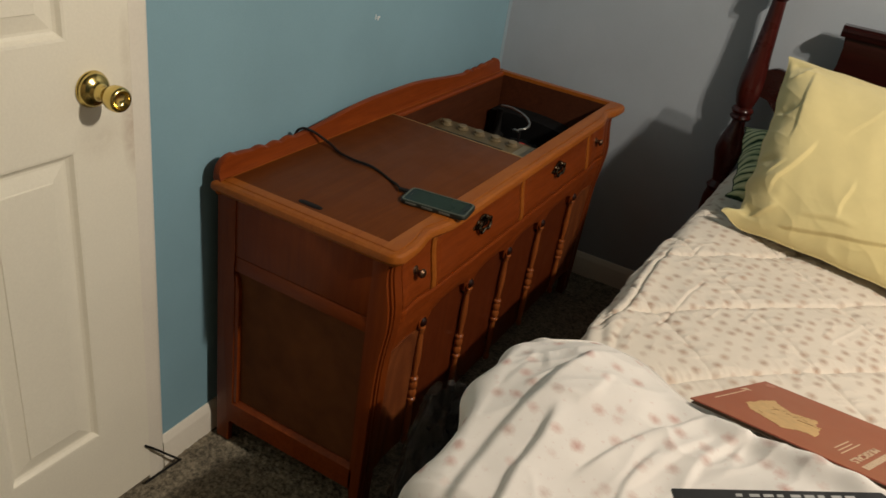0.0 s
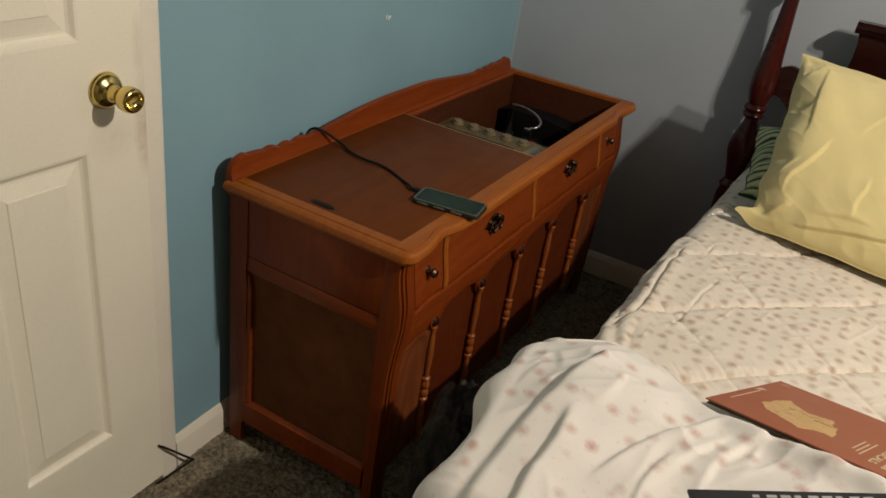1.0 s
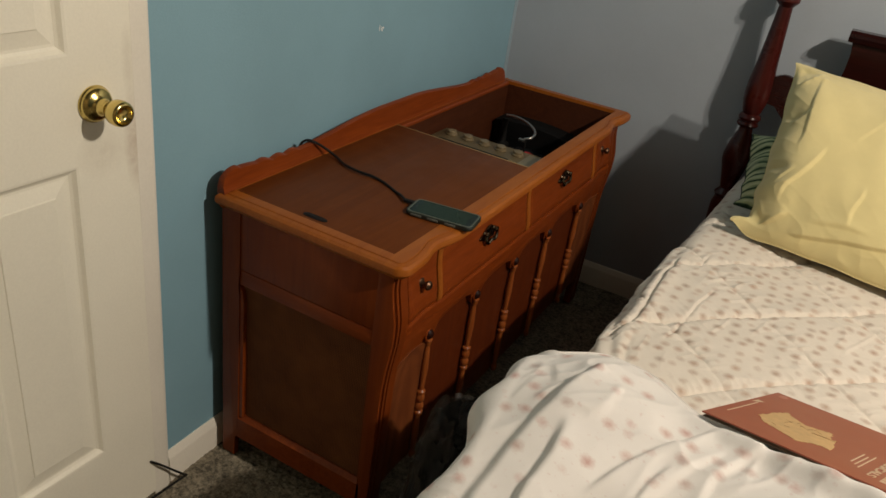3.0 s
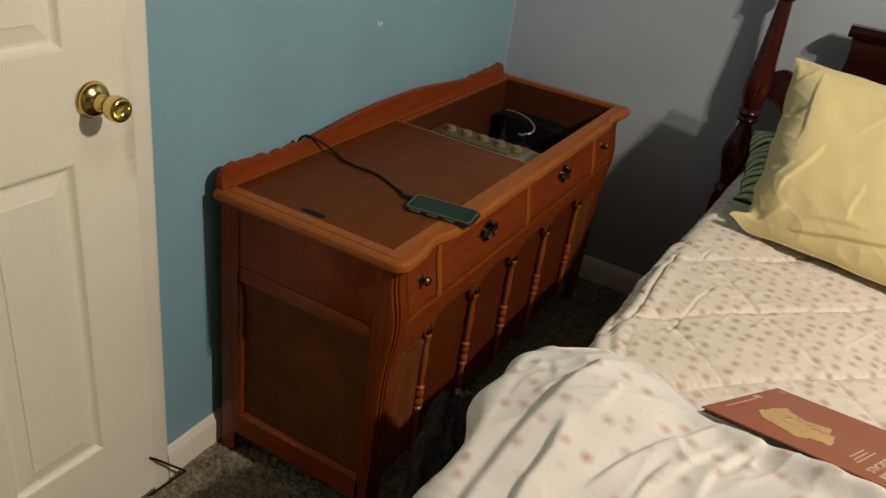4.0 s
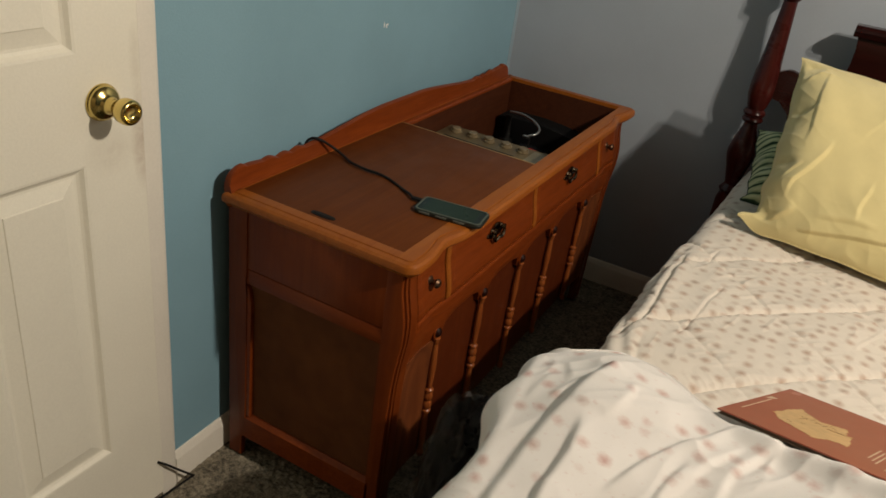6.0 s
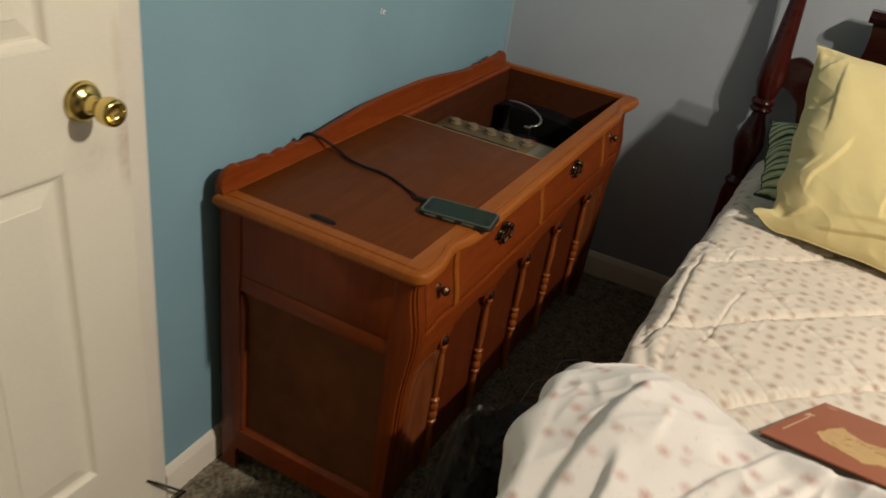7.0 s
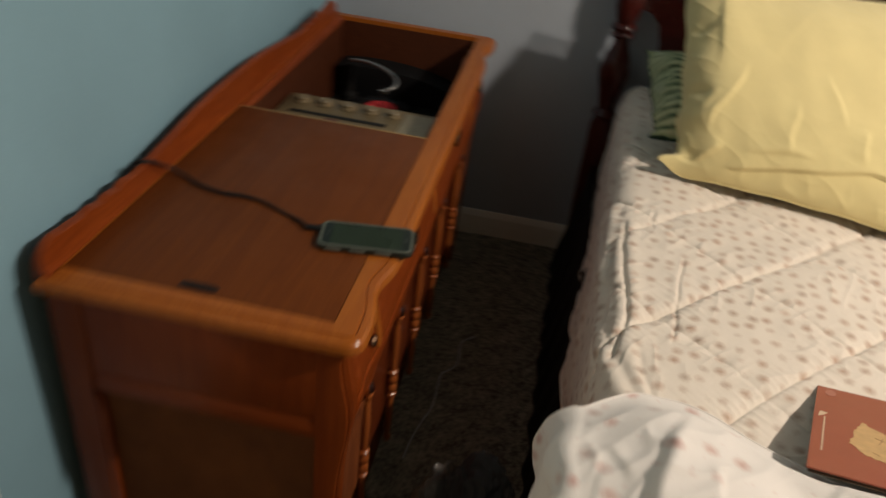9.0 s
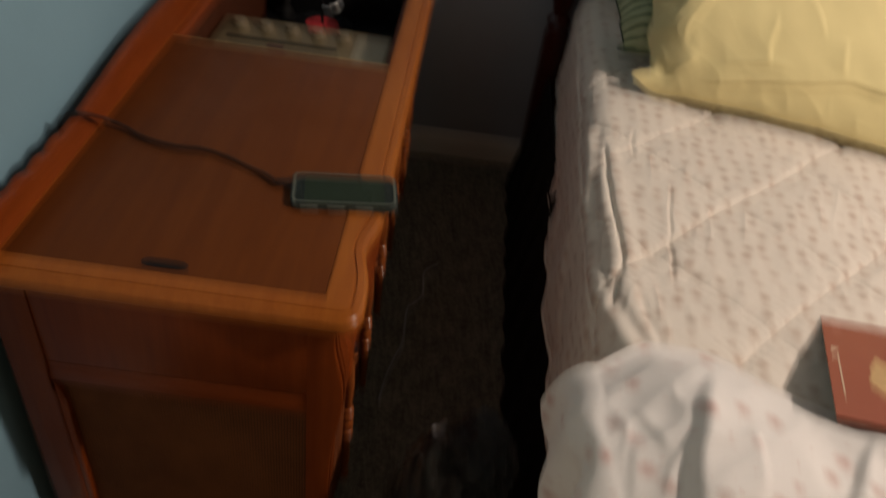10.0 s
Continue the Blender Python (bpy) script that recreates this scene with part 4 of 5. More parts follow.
part("cap_rail", prism([(BY - 0.022, 1.136), (BY + 0.026, 1.136), (BY + 0.028, 1.146), (BY + 0.034, 1.152), (BY + 0.034, 1.162), (BY + 0.026, 1.170), (BY - 0.022, 1.170), (BY - 0.030, 1.162), (BY - 0.030, 1.152), (BY - 0.024, 1.146)], "x", BX + 0.212, BX + 2 * HALF - 0.212, 0.003), CHERRY_SHADED_X, board, "moulded cap along the headboard's top")
for s in (0, 1):
    x = BX + 2 * HALF * s
    part("side_rail", box(x + 0.028 - 0.080 * s, x + 0.052 - 0.080 * s, 0.62, BY - 0.03, 0.24, 0.38, 0.003), CHERRY, bed)
for s in (0, 1):
    part("foot_post", lathe([(0.0, 0.0), (0.024, 0.0), (0.030, 0.03), (0.026, 0.08), (0.032, 0.10), (0.032, 0.40), (0.02, 0.42), (0.0, 0.43)], pose(BX + 0.03 + (2 * HALF - 0.06) * s, 0.60, 0), 24), CHERRY, bed)
spring = box(BX + 0.105, BX + 2 * HALF - 0.035, 0.60, 2.49, 0.20, 0.40, 0.03)
tagged(part("box_spring", spring, TICKING), "pale ticking-covered box spring on the bed frame", "box spring")
tagged(part("mattress", box(BX + 0.125, BX + 2 * HALF - 0.035, 0.60, 2.50, 0.402, 0.655, 0.04, seg=4), TICKING), "pale ticking-covered mattress under the quilt", "mattress")

# near-black gathered sheet by the box spring, near side, added for the under-bed dark
def skirt(y, k):
    """Added dark sheet. k: 0 at the rail, 1 at the floor."""
    pleat = 0.005 * math.sin(y / 0.021 + 2.2 * wave(y, k, 3, 0.15)) + 0.004 * wave(y, 2 * k, 9, 0.08)
    return Vector((BX + 0.014 - 0.064 * k + pleat * (0.15 + 0.85 * k), y, 0.400 * (1 - k) + 0.004))


v, f, uv = sheet(skirt, steps(0.62, BY - 0.05, 420), steps(0.0, 1.0, 14))
UNDER_BED_BLACK = cloth("under_bed_dark", (0.0040, 0.0034, 0.0030), sheen=0.0)
dark_sheet = tagged(mesh("under_bed_sheet", v, f, UNDER_BED_BLACK, uvs=uv), "near-black pleated sheet added for the dark under the bed", "bed skirt")
dark_sheet.modifiers.new("thick", "SOLIDIFY").thickness = 0.003
part("hem", tube([tuple(skirt(q, 0.995)) for q in steps(0.63, BY - 0.06, 200)], 0.0028, 6, 2), UNDER_BED_BLACK, dark_sheet, "lower edge of the added dark sheet")

# quilted spread: lies on the mattress, hangs over the near side
FLAT, EDGE = 0.672, 0.947


SLACK = ((((1.20, -0.045), (1.25, -0.032), (1.346, -0.012), (1.446, -0.015), (1.59, -0.020), (1.70, -0.022)), ((0.0, -0.0070, 0.0040), (-0.014, 0.0038, 0.011), (0.013, 0.0040, 0.016))),
         (((1.06, -0.010), (1.12, -0.020), (1.22, -0.050), (1.345, -0.078), (1.45, -0.074), (1.62, -0.058), (1.80, -0.050)), ((0.0, 0.0060, 0.014), (0.020, -0.0030, 0.010))),
         (((1.27, 0.060), (1.30, 0.065), (1.35, 0.073), (1.42, 0.080), (1.58, 0.100)), ((0.0, -0.0040, 0.0028), (-0.008, 0.0008, 0.009), (0.009, 0.0010, 0.014))),
         (((1.64, 0.030), (1.67, 0.032), (1.77, 0.038)), ((0.0, -0.0042, 0.0030), (0.010, 0.0016, 0.012))),
         (((1.02, 0.030), (1.10, 0.012), (1.20, -0.008), (1.27, -0.012)), ((0.0, 0.0040, 0.012), (0.014, -0.0028, 0.007))))


def spread(u, v):
    """u: across the bed from the hem, v: along it."""
    hang, r = 0.27, 0.055
    arc = r * math.pi / 2
    sway = 0.010 * wave(v, 0.0, 2.0, 0.16) + 0.006 * wave(v, 1.0, 5.0, 0.06)
    edge = EDGE + 0.052 * max(0.0, v - 1.5)
    if u < hang:
        k = 1 - u / hang
        x, z = edge - r - 0.004 - 0.012 * k + sway * (0.4 + k), FLAT - r - (hang - u)
        nx, nz = -1.0, 0.0
    elif u < hang + arc:
        a = (u - hang) / r
        x, z = edge - r * math.cos(a) + sway * 0.4 * (1 - a / 1.571), FLAT - r + r * math.sin(a)
        nx, nz = -math.cos(a), math.sin(a)
    else:
        x, z, nx, nz = edge + u - hang - arc, FLAT, 0.0, 1.0
    t = u - hang - arc
    lift = 0.006 * wave(u, v, 1.0, 0.20) + 0.0016 * wave(u * 1.3, v, 4.0, 0.055) + 0.0006 * wave(u, v, 9.0, 0.018)
    flat_x = EDGE + t
    gap = 0.0
    for c, depth in ((v - flat_x - 0.035 + 0.020 * wave(u, v, 6, 0.22), 0.011), (v + flat_x - 2.35 + 0.018 * wave(u, v, 8, 0.22), 0.006)):
        d = abs((c / 0.338 + 0.5) % 1.0 - 0.5) * 0.338 / 1.414
        along = v + flat_x if depth > 0.01 else v - flat_x
        gap -= depth * (0.75 + 0.5 * wave(u, v, 31, 0.12)) * (math.exp(-d / 0.006) + 0.55 * math.exp(-d / 0.035))
        tug = (1 - abs(wave(along, 0.15 * d, 12 + depth * 900, 0.033))) ** 5
        gap += (0.0042 * tug - 0.0011) * math.exp(-d / 0.030) * ease(d / 0.004)
    fine = 0.0
    for way, seed in ((0.5, 41), (1.3, 47), (-0.6, 53)):
        p, q = math.cos(way) * u + math.sin(way) * v, math.cos(way) * v - math.sin(way) * u
        fine += (1 - abs(wave(p * 0.22, q + 0.006 * wave(p, q, seed, 0.06), seed, 0.055))) ** 14 * ease(wave(u, v, seed + 2, 0.14) / 0.35)
    lift += gap + 0.0024 * fine + 0.006
    # slack rolled into long folds over the mattress edge, and short tucks pulled in beside the stitching
    for line, profile in SLACK:
        if line[0][0] < v < line[-1][0]:
            q = t - float(np.interp(v, [k[0] for k in line], [k[1] for k in line])) - 0.003 * wave(v, line[0][1] * 9, 3, 0.05)
            if abs(q) < 0.07:
                fade = ease((v - line[0][0]) / 0.05) * ease((line[-1][0] - v) / 0.05)
                lift += fade * sum(height * math.exp(-((q - at) / wide) ** 2) for at, height, wide in profile)
    return Vector((x + nx * lift, v, z + nz * lift))


us = steps(0.0, 0.255, 24) + steps(0.262, 0.42, 64) + steps(0.4225, 0.54, 48) + steps(0.543, 1.02, 158) + steps(1.04, 1.66, 30)
vs = steps(0.56, 2.52, 680)
v, f, uv = sheet(spread, us, vs)
quilt = tagged(mesh("quilt", v, f, SPREAD, uvs=uv), "cream cotton quilt printed with small brown blooms, spread over the bed", "quilt")
quilt.modifiers.new("thick", "SOLIDIFY").thickness = 0.008

part("hem", tube([tuple(spread(0.002, q)) for q in steps(0.57, 2.51, 60)], 0.0042, 8, 3), SPREAD, quilt, "stitched lower hem of the quilt")

# rumpled duvet, thrown back over the foot
def far_edge(x):
    return 1.118 - 0.095 * ease((0.96 - x) / 0.18) - 0.10 * ease((x - 0.98) / 0.25) + 0.02 * wave(x, 0, 3, 0.12)


def crease(x, y, x0, y0, x1, y1, high, wide, bend=0.012, edge=0.006):
    """One folded-over ridge from a point to another: steep to its left, running out to its right."""
    lx, ly = x1 - x0, y1 - y0
    n = math.hypot(lx, ly)
    s = ((x - x0) * lx + (y - y0) * ly) / n
    d = ((x - x0) * ly - (y - y0) * lx) / n + bend * wave(s, x0 * 9, y1 * 7, 0.10)
    fade = ease(s / (0.30 * n)) * ease((n - s) / (0.30 * n))
    return high * fade * ease((d + edge) / (2 * edge)) * math.exp(-max(0.0, d) / wide)


def ridge(x, y, line, high, wide, edge):
    """A long bent fold along a line: steep to its left, running out to its right."""
    best, side, at, run = 9.0, 0.0, 0.0, 0.0
    for (x0, y0), (x1, y1) in zip(line, line[1:]):
        lx, ly = x1 - x0, y1 - y0
        n = math.hypot(lx, ly)
        k = max(0.0, min(n, ((x - x0) * lx + (y - y0) * ly) / n))
        d = math.hypot(x - x0 - k * lx / n, y - y0 - k * ly / n)
        if d < best:
            best, side, at = d, (x - x0) * ly - (y - y0) * lx, run + k
        run += n
    d = math.copysign(best, side) + 0.005 * wave(at, high * 90, 5, 0.07)
    return high * ease(at / (0.22 * run)) * ease((run - at) / (0.22 * run)) * ease((d + edge) / (2 * edge)) * math.exp(-max(0.0, d) / wide)


RIDGES = ((((0.900, 0.47), (0.905, 0.60), (0.909, 0.68), (0.918, 0.76), (0.935, 0.85), (0.957, 0.94), (1.01, 1.05)), 0.0195, 0.060, 0.012),
          (((0.985, 0.48), (0.966, 0.58), (0.964, 0.65), (0.972, 0.71), (0.963, 0.80)), 0.017, 0.050, 0.009),
          (((1.035, 0.67), (1.055, 0.72), (1.075, 0.775), (1.115, 0.845), (1.185, 0.95)), 0.013, 0.045, 0.006),
          (((1.095, 0.65), (1.105, 0.70), (1.113, 0.745), (1.130, 0.81)), 0.009, 0.025, 0.005))
FOLDS = ((1.20, 0.91, 1.08, 0.66, 0.008, 0.030), (1.245, 0.96, 1.17, 0.72, 0.010, 0.030), (0.915, 0.87, 0.885, 0.95, 0.006, 0.020), (0.875, 0.80, 0.868, 0.90, 0.004, 0.016), (1.03, 0.93, 1.00, 0.80, 0.007, 0.030))


def duvet(a, b):
    """a: across from the hanging side, b: from the foot to the far hem."""
    hang = 0.42
    w = a * 1.45
    y = 0.40 + (far_edge(0.82) - 0.40) * b
    left = 0.844 + 0.12 * max(0.0, 0.93 - y) + 0.018 * ease((y - 0.90) / 0.10)
    if w < hang:
        x, fall = left, hang - w
    else:
        x, fall = left + w - hang, 0.0
    y0 = 0.40
    yf = far_edge(max(x, 0.80))
    y = y0 + (yf - y0) * b
    inx, iny = x - left, yf - y
    heap = ease(iny / 0.10) * (0.80 + 0.20 * ease(inx / 0.12)) * (1 - 0.16 * (1 - ease(inx / 0.10)) * ease((y - 0.85) / 0.12))
    mound = 0.066 * math.exp(-((x - 0.98) / 0.22) ** 2 - ((y - 0.86) / 0.24) ** 2) + 0.085 * ease((x - 1.08) / 0.30) * math.exp(-((y - 0.80) / 0.20) ** 2) + 0.018
    n1, n2 = 0.80 * x - 0.60 * y, 0.60 * x + 0.80 * y
    ph = n1 / 0.15 + 0.55 * wave(n1 * 0.8, n2 * 0.45, 2, 0.20)
    crest = 1 - abs(math.sin(math.pi * ph))
    folds = 0.020 * crest ** 2.0 * (0.55 + 0.7 * wave(n1, n2, 5, 0.35)) + 0.005 * (1 - abs(wave(n1 * 1.3, n2 * 0.5, 8, 0.13))) ** 4
    bend = wave(x, y, 12, 0.11)
    folds += 0.012 * (1 - abs(wave(n1 + 0.03 * bend, n2 * 0.30, 15, 0.10))) ** 6 + 0.003 * bend - 0.004
    folds = 0.30 * folds + sum(ridge(x, y, *k) for k in RIDGES) + 1.15 * sum(crease(x, y, *k, 0.016, 0.007) for k in FOLDS) + 0.0022 * wave(x, y, 21, 0.045) + 0.0046 * (1 - abs(wave(n1 + 0.012 * bend, n2 * 0.45, 33, 0.055))) ** 9 * ease(wave(x, y, 37, 0.16) / 0.3 + 0.3)
    front = -((x - 1.137) * 0.292 + (y - 0.963) * 0.956)         # how far before the record box
    under = ease((x - 1.10) / 0.10) * ease((front + 0.012) / 0.012)
    folds = folds * (1 - 0.5 * under * math.exp(-front / 0.05))
    ruck = under * (0.023 + 0.012 * ease((x - 1.22) / 0.16) + 0.012 * wave(x, 3, 5, 0.045)) * math.exp(-((front - 0.022) / 0.026) ** 2)
    z = 0.690 + heap * (mound + folds) + 0.004 * (1 - heap) + ruck
    if y < 0.58:
        z -= 1.6 * (0.58 - y) ** 1.3
    if fall > 0:
        r = 0.05
        if fall < r * 1.571:
            q = fall / r
            x, z = left - r * math.sin(q) * 0.8, z - r * (1 - math.cos(q))
        else:
            z -= r + (fall - r * 1.571)
            x = left - r * 0.8 + 0.05 * ease((fall - 0.08) / 0.3)
        pleat = 0.020 * math.sin((y + 0.4 * fall) / 0.036 + 3 * wave(y, fall, 4, 0.2)) * ease(fall / 0.10) + 0.012 * wave(y, fall, 2, 0.08) * ease(fall / 0.08)
        x += pleat
        y += 0.012 * wave(fall, y, 6, 0.1) * ease(fall / 0.10)
    return Vector((x, y, z))


v, f, uv = sheet(duvet, steps(0.0, 1.0, 380), steps(0.0, 1.0, 240))
uv = [(1.45 * (k % 380) / 379, q.y + 0.5 * q.z) for k, q in enumerate(v)]          # print laid out along the cloth
rumple = tagged(mesh("duvet", v, f, DUVET, uvs=uv), "rumpled white duvet with faded pink blooms, thrown over the bed", "duvet")
rumple.modifiers.new("thick", "SOLIDIFY").thickness = 0.005

part("hem", tube([tuple(duvet(q, 0.998)) for q in steps(0.02, 0.98, 90)], 0.0014, 8, 3), DUVET, rumple, "rolled far hem of the duvet")

# pillows
def pillow(name, corners, puff, material, label, seed, wrinkle=0.010, n=90, draw=0.03, pinch=0.0, hem_=0.0, ear=0.0, rim=0.20, folds=()):
    """A stuffed cushion between four corners: foot-left, foot-right, head-right, head-left. draw: how far its open end is drawn in; pinch: puckers there."""
    c = [Vector(q) for q in corners]
    nrm = (c[1] - c[0]).cross(c[3] - c[0]).normalized()
    along, up = (c[1] - c[0]).normalized(), (c[3] - c[0]).normalized()
    w, h = (c[1] - c[0]).length, (c[3] - c[0]).length
    verts, faces, uvs = [], [], []
    for side in (1, -1):
        base = len(verts)
        for j in range(n):
            for i in range(n):
                a, b = (i / (n - 1)) ** 1.25, j / (n - 1)
                s, t = a * w, b * h
                ea, eb = min(s, w - s), min(t, h - t)
                tooth = 1 - 2 * abs((b * 3.4 + 0.28 + 0.10 * wave(b, seed, 3, 0.35)) % 1.0 - 0.5)        # three puckers up the end
                drawn = draw * ease(b / 0.10) * max(0.0, 1 - b) ** 0.6 * (1 + 0.35 * wave(b, seed, 4, 0.10)) + pinch * 0.5 * (tooth - 0.5) * ease(b / 0.15)
                p = (c[0] * (1 - a) + c[1] * a) * (1 - b) + (c[3] * (1 - a) + c[2] * a) * b
                p = p + along * (drawn * (1 - a) ** 3) + up * (0.020 * math.sin(math.pi * a) * (1 - 2 * b) + 0.006 * wave(s, b, seed, 0.13) * (1 - b))
                e = min(ea, eb)
                dome = 1 - (1 - min(1.0, ea / (rim * 0.62))) ** 2.0
                dome *= 1 - (1 - min(1.0, eb / (rim * 1.1))) ** 2.2
                vale = tooth ** 3 * math.exp(-((s - 0.042) / 0.028) ** 2) * ease(s / 0.010) * ease(b / 0.12) * ease((1 - b) / 0.10)
                line = 0.030 + 0.17 * min(0.30, max(0.0, s - 0.16)) + 0.006 * wave(s, 0, seed, 0.14)
                hem = ease((t - line) / 0.004) * math.exp(-max(0.0, t - line) / 0.060) * ease((s - 0.12) / 0.06)
                small = (1 - abs(wave(s * 0.7 + t, (t - s) * 0.5, seed + 21, 0.075))) ** 8 * math.exp(-e / 0.07) + 0.6 * (1 - abs(wave(s * 0.3 - t, (t + s) * 0.6, seed + 27, 0.06))) ** 10 * math.exp(-e / 0.05)
                wr = wrinkle * (0.85 * wave(s, t, seed, 0.20) + 0.28 * wave(s * 1.4 + t * 0.4, t * 0.45, seed + 15, 0.09) + 0.10 * wave(s, t, seed + 5, 0.06) + 0.36 * small)
                wr += hem_ * hem - pinch * vale
                wr += 1.25 * sum(crease(s, t, *k, 0.012, 0.0070) for k in folds)
                off = puff * dome ** 0.8 + wr * ease(e / 0.02) + 0.002
                tip = ear * math.exp(-(s / 0.035) ** 2 - (t / 0.040) ** 2)
                flap = 0.010 * wave(s, t, seed + 11, 0.12) * (1 - ease(e / 0.04))
                verts.append(p + nrm * (side * (off if side > 0 else off * 0.35) + flap + tip) + up * tip * 0.8)
                uvs.append((s, t))
        faces += [(base + j * n + i, base + j * n + i + 1, base + (j + 1) * n + i + 1, base + (j + 1) * n + i) for j in range(n - 1) for i in range(n - 1)]
    ring = [i for i in range(n)] + [j * n + n - 1 for j in range(1, n)] + [n * n - 1 - i for i in range(1, n)] + [(n - 1 - j) * n for j in range(1, n - 1)]
    m = n * n
    faces += [(ring[k], ring[(k + 1) % len(ring)], m + ring[(k + 1) % len(ring)], m + ring[k]) for k in range(len(ring))]
    ob = tagged(mesh(name, verts, faces, material, uvs=uvs), label, "pillow", "pillows on the bed")
    part("seam", tube([verts[k] * 0.5 + verts[m + k] * 0.5 for k in ring[::3]] + [verts[0] * 0.5 + verts[m] * 0.5], 0.0022, 6, 2), material, ob, "stitched edge seam")
    return ob


pillow("pillow", [(1.006, 1.916, 0.692), (1.72, 1.735, 0.686), (1.72, 2.37, 1.058), (1.000, 2.322, 1.077)], 0.082, YELLOW, "plump yellow cotton pillow leaning on the headboard", 1.0, 0.010, 220, 0.042, 0.012, 0.011, 0.024, 0.19,
       ((0.175, 0.285, 0.070, 0.085, 0.0075, 0.034), (0.080, 0.24, 0.098, 0.53, 0.0055, 0.055), (0.105, 0.200, 0.055, 0.140, 0.005, 0.012), (0.02, 0.46, 0.09, 0.54, 0.008, 0.012), (0.05, 0.50, 0.11, 0.50, 0.006, 0.010), (0.03, 0.33, 0.10, 0.39, 0.006, 0.012),
        (0.288, 0.215, 0.272, 0.070, 0.0045, 0.026), (0.33, 0.48, 0.225, 0.300, 0.0026, 0.034), (0.34, 0.088, 0.160, 0.066, 0.006, 0.018), (0.12, 0.075, 0.040, 0.030, 0.009, 0.014), (0.36, 0.30, 0.40, 0.16, 0.004, 0.030), (0.45, 0.18, 0.44, 0.09, 0.005, 0.018)))
STRIPE, nt_, b_ = nodes_of("green_stripe_print", 0.85, spec=0.2)
v_ = coords(nt_, "UV")
w_ = nt_.nodes.new("ShaderNodeTexWave")
w_.wave_type, w_.bands_direction = "BANDS", "Y"
w_.inputs["Scale"].default_value, w_.inputs["Distortion"].default_value, w_.inputs["Detail"].default_value, w_.inputs["Detail Scale"].default_value = 15, 3.2, 2, 1.1
link(nt_, v_, w_.inputs["Vector"])
streak_ = noise_of(nt_, coords(nt_, "UV", (9, 60, 1)), 1.0, 4, 0.65)
leaf_ = ramp(nt_, w_.outputs["Fac"], [(0.0, (0.016, 0.036, 0.022)), (0.12, (0.06, 0.12, 0.065)), (0.22, (0.34, 0.40, 0.22)), (0.9, (0.56, 0.58, 0.36))])
leaf_ = mix(nt_, ramp(nt_, streak_, [(0.50, (0, 0, 0)), (0.62, (0.6, 0.6, 0.6))]), leaf_, (0.12, 0.19, 0.10))
link(nt_, mix(nt_, ramp(nt_, noise_of(nt_, v_, 11, 3), [(0.52, (0, 0, 0)), (0.66, (0.7, 0.7, 0.7))]), leaf_, (0.42, 0.47, 0.33)), b_.inputs["Base Color"])
bump(nt_, b_, noise_of(nt_, v_, 900, 2), 0.2, 0.0006)
pillow("pillow", [(0.985, 2.050, 0.715), (1.66, 2.00, 0.715), (1.66, 2.36, 0.93), (0.952, 2.290, 0.855)], 0.062, STRIPE, "green pillow printed with dark leafy stripes, behind the yellow one", 5.0, 0.012, 110, 0.015, 0.010, 0.0, 0.0, 0.10)
pillow("pillow", [(1.24, 1.915, 0.686), (1.74, 1.748, 0.686), (1.74, 2.1, 0.70), (1.20, 2.1, 0.70)], 0.004, cloth("dark_green_cotton", (0.13, 0.13, 0.095)), "flat dark green cushion beneath the yellow pillow", 9.0, 0.004, 40)


# ---- record sleeves on the bed ----
def sleeve_frame(corner, along, across):
    e1 = Vector(along).normalized()
    e2 = (Vector(across) - e1 * Vector(across).dot(e1)).normalized()
    n = e2.cross(e1)
    n = n if n.z > 0 else -n
    m = Matrix((e2, e1, n)).transposed().to_4x4()
    m.translation = Vector(corner)
    return m


A = sleeve_frame((1.137, 0.963, 0.764), (0.107, 0.290, -0.089), (0.94, -0.287, 0.18))
SIZE = 0.314
album = thing("record_sleeve", A @ Vector((SIZE / 2, SIZE / 2, 0)), "worn terracotta record box with a tan drawing, lying on the duvet", "record sleeve", "record sleeves on the bed")
part("card", box(0, SIZE, 0, SIZE, -0.0025, 0.0, 0.0006, A), COVER, album, "terracotta printed front", smooth=False)
part("back_card", box(0.002, SIZE - 0.002, 0.003, SIZE - 0.003, -0.0085, -0.0065, 0.0006, A), CARD_EDGE, album, "scuffed dark lower card", smooth=False)
part("filling", box(0.004, SIZE - 0.004, 0.006, SIZE - 0.003, -0.0065, -0.0025, 0.0, A), CARD_EDGE, album, "worn card edges", smooth=False)
random.seed(4)
art = []
for px_, py_ in ((0.049, 0.110), (0.056, 0.165), (0.064, 0.197), (0.076, 0.184), (0.108, 0.162), (0.126, 0.168), (0.146, 0.180), (0.157, 0.140), (0.166, 0.142), (0.175, 0.079), (0.160, 0.082), (0.146, 0.074), (0.132, 0.054), (0.114, 0.064), (0.097, 0.070), (0.067, 0.084)):
    art.append((px_, py_))
rough_art = []
for (x0, y0), (x1, y1) in zip(art, art[1:] + art[:1]):
    for t in steps(0, 0.9, 8):
        rough_art.append((x0 + (x1 - x0) * t + random.uniform(-0.0022, 0.0022), y0 + (y1 - y0) * t + random.uniform(-0.0022, 0.0022)))
drawing = part("drawing", prism(rough_art, "z", 0.0, 0.0004, 0.0, A), TAN_INK, album, "rough-edged tan drawing", smooth=False)
SKETCH = plain("brown_ink", (0.30, 0.15, 0.055), 0.5)
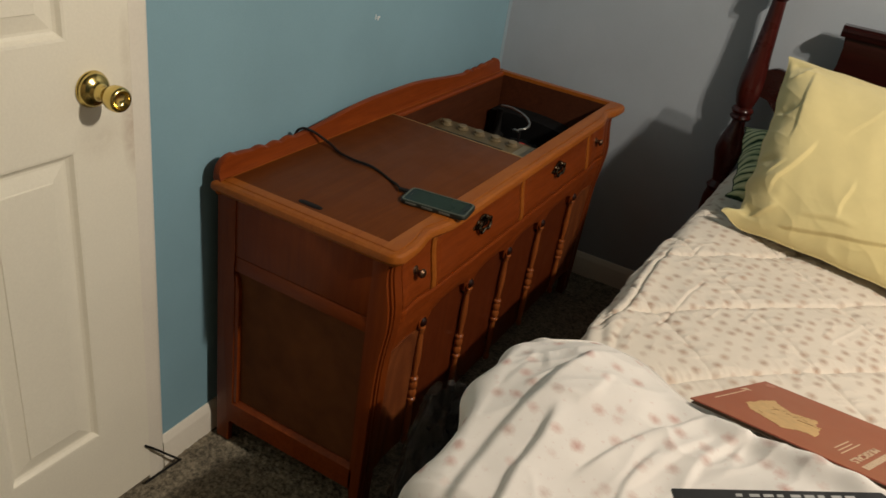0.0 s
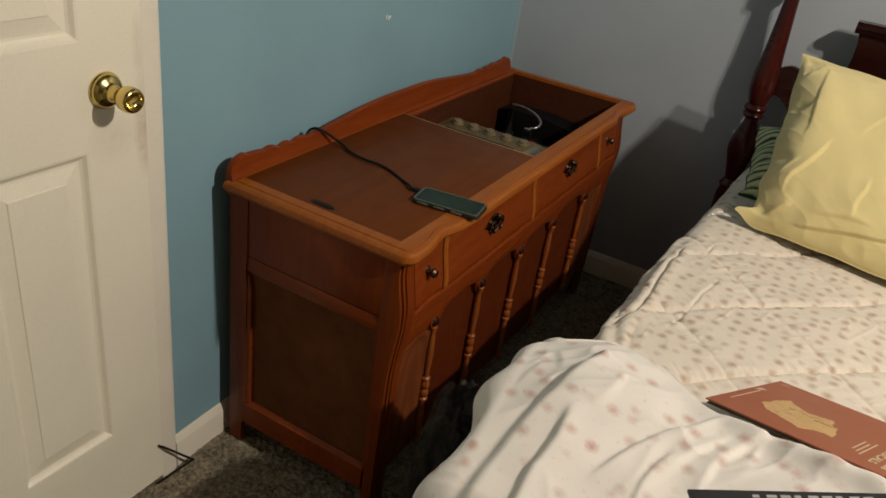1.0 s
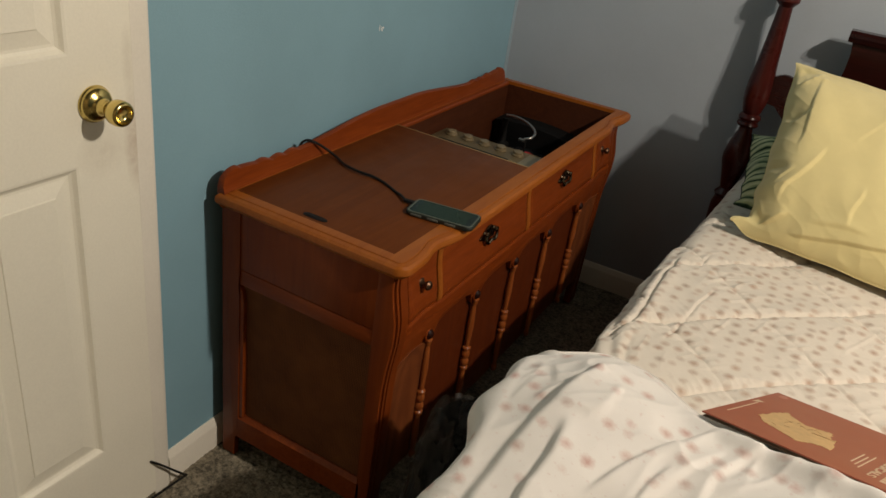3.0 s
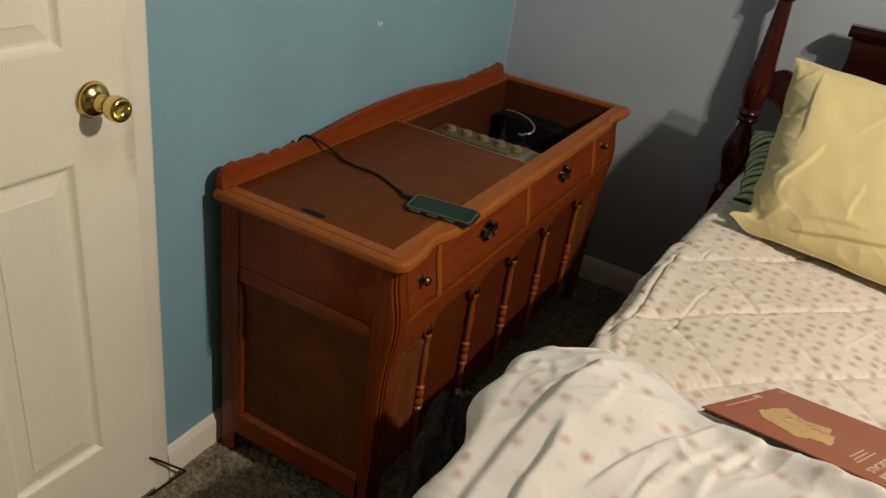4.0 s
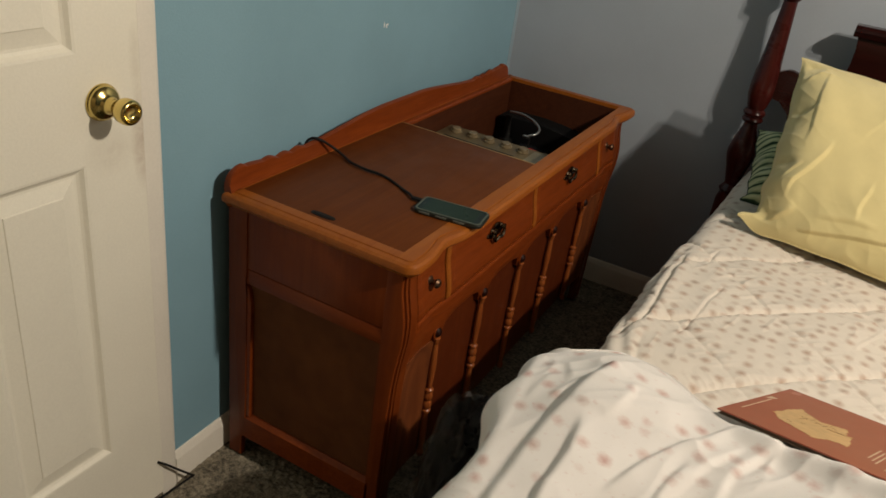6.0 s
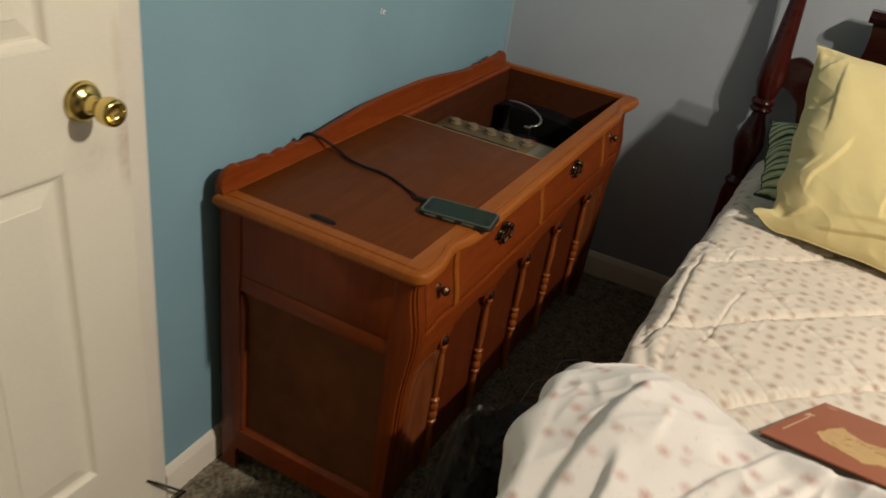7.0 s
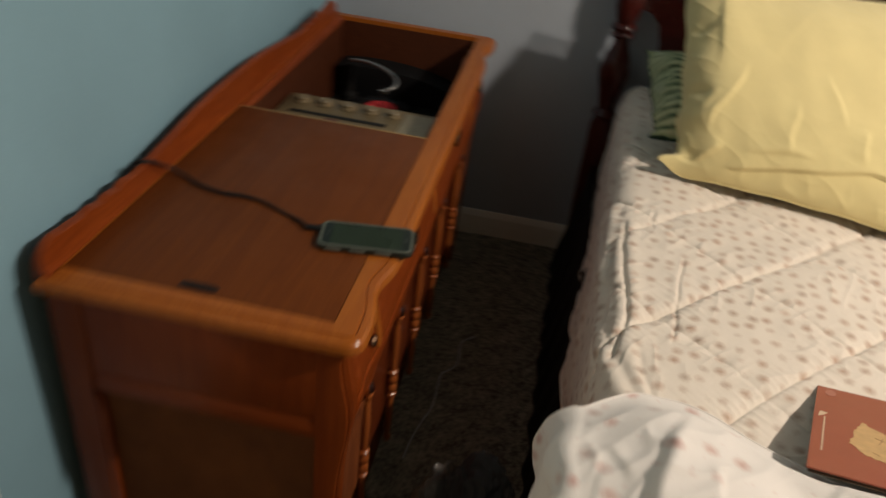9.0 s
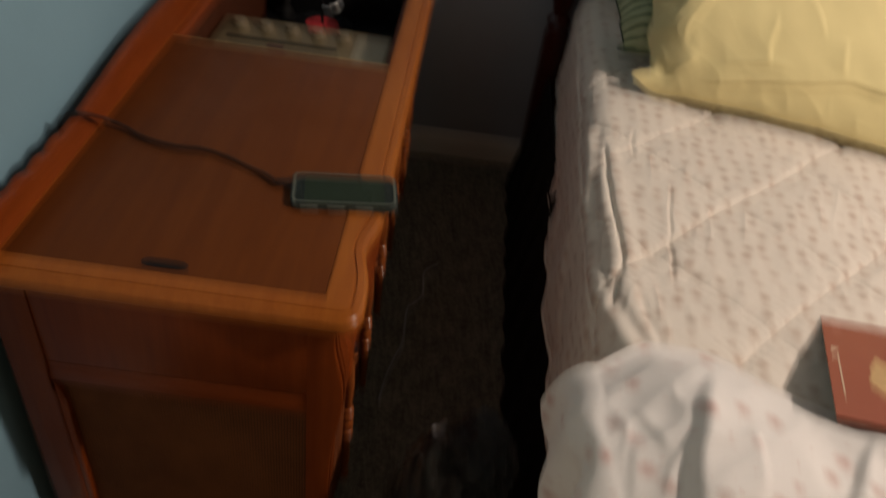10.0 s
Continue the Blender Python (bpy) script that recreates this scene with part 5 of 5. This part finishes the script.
for k in range(14):
    x, y = random.uniform(0.066, 0.145), random.uniform(0.090, 0.155)
    part("pen_stroke", box(0, random.uniform(0.008, 0.024), 0, 0.001, 0.0004, 0.0007, 0.0, A @ pose(x, y, 0, 0, 0, random.choice((8, 12, 78, 85, -30)))), SKETCH, drawing, smooth=False)
for k, (x, y, w) in enumerate(((0.208, 0.069, 0.067), (0.2155, 0.063, 0.066), (0.2225, 0.054, 0.091))):
    part("small_print", box(x, x + 0.0020, y, y + w, 0.0, 0.0004, 0.0, A), CREAM_INK, album, "line of small cream print", smooth=False)
part("small_print", box(0.0140, 0.0160, 0.061, 0.185, 0.0, 0.0004, 0.0, A), CREAM_INK, album, "line of small cream print", smooth=False)
part("emblem", prism([(0.006, 0.182), (0.008, 0.204), (0.019, 0.202), (0.013, 0.190)], "z", 0.0, 0.0004, 0.0, A), CREAM_INK, album, "small cream emblem", smooth=False)
part("emblem", prism([(0.020 + 0.008 * math.cos(a), 0.290 + 0.014 * math.sin(a)) for a in steps(0, math.tau * 15 / 16, 16)], "z", 0.0, 0.0004, 0.0, A), plain("pink_ink", (0.42, 0.16, 0.11), 0.5), album, "faint round emblem", smooth=False)
for k in range(3):
    letters("title", "MUSICALS", 0.0165, A @ pose(0.2405 + 0.0006 * (k - 1), 0.096 + 0.0007 * (k - 1), 0.0003 + 0.0002 * k, 0, 0, -90) @ Matrix.Diagonal((1.62, 1, 1, 1)), CREAM_INK, album, "cream capital title")
for k in range(9):
    part("title", box(0.2595, 0.2700, 0.030 + 0.0135 * k, 0.030 + 0.0135 * k + 0.0112, 0.0, 0.0004, 0.0, A), CREAM_INK, album, "cream title block", smooth=False)

B = sleeve_frame((1.167, 0.691, 0.802), (0.164, -0.252, -0.03), (0.252, 0.164, 0.020))
black = thing("record_sleeve", B @ Vector((SIZE / 2, SIZE / 2, 0)), "black record sleeve with a line of white print, on the duvet", "record sleeve", "record sleeves on the bed")
part("card", box(0, SIZE, 0, SIZE, -0.005, 0.0, 0.0008, B), BLACK_CARD, black, "glossy black card", smooth=False)
for k in range(9):
    part("small_print", box(0.085 + 0.019 * k, 0.085 + 0.019 * k + (0.014 if k % 3 else 0.009), 0.007, 0.0115, 0.0, 0.0004, 0.0, B), plain("white_ink", (0.38, 0.38, 0.37), 0.5), black, "white print", smooth=False)


# ---- things on the floor between cabinet and bed ----
def heap(name, centre, size, seed, material, label, category, crumple=0.16, parent=None):
    bm = bmesh.new()
    bmesh.ops.create_icosphere(bm, subdivisions=5, radius=1)
    for q in bm.verts:
        n = q.co.normalized()
        k = 1 + crumple * noise.noise(n * 1.7 + Vector((seed, 0, 0))) + crumple * 0.8 * (1 - abs(noise.noise(n * 3.6 + Vector((0, seed, 0))))) ** 3 - crumple * 0.4 + 0.05 * noise.noise(n * 11)
        p = Vector((n.x * size[0], n.y * size[1], n.z * size[2])) * k
        p.z = max(p.z + size[2] * 0.55, 0.0 if parent is None else -1.0)
        q.co = Vector(centre) + p
    if parent is not None:
        return part(name, bm, material, parent, label, split=60)
    return tagged(part(name, bm, material, split=60), label, category)


FILM, nt_, b_ = nodes_of("smoky_plastic_film", 0.24, spec=0.6)
crinkle_ = noise_of(nt_, coords(nt_, "Object", (1, 1, 0.3)), 15, 4, 0.55, 1.6)
link(nt_, ramp(nt_, crinkle_, [(0.35, (0.026, 0.021, 0.019)), (0.72, (0.105, 0.090, 0.078))]), b_.inputs["Base Color"])
link(nt_, ramp(nt_, crinkle_, [(0.42, (0.16, 0.16, 0.16)), (0.66, (0.55, 0.55, 0.55))]), b_.inputs["Alpha"])
bump(nt_, b_, crinkle_, 0.8, 0.012)
sack = heap("plastic_bag", (0.693, 1.050, -0.004), (0.090, 0.138, 0.305), 2.0, BAG, "tall crumpled dark plastic bag standing between cabinet and bed", "bag", 0.13)
heap("gathered_top", (0.736, 1.064, 0.405), (0.056, 0.085, 0.060), 13.0, BAG, "loose gathered top of the bag", "", 0.18, sack)
heap("film", (0.690, 1.045, 0.0), (0.098, 0.130, 0.315), 21.0, FILM, "thin smoky outer film of the bag", "", 0.20, sack)
heap("dark_clothing", (0.690, 0.86, -0.004), (0.075, 0.11, 0.14), 7.0, FELT, "heap of dark brown clothing on the floor", "clothing", 0.3)
heap("beige_cloth", (0.665, 0.78, -0.004), (0.06, 0.10, 0.10), 4.0, BEIGE, "dull beige cloth on the floor", "cloth", 0.3)
lead2 = thing("thin_cord", (0.62, 1.35, 0), "thin dull grey cord lying loose on the carpet beside the cabinet", "cord")
part("wire", tube([(0.640, 2.02, 0.004), (0.607, 1.976, 0.005), (0.609, 1.884, 0.004), (0.590, 1.845, 0.006), (0.574, 1.818, 0.005), (0.574, 1.698, 0.004), (0.560, 1.636, 0.005), (0.547, 1.570, 0.004), (0.540, 1.50, 0.004)], 0.0023), plain("dusty_cord", (0.38, 0.365, 0.33), 0.35), lead2)
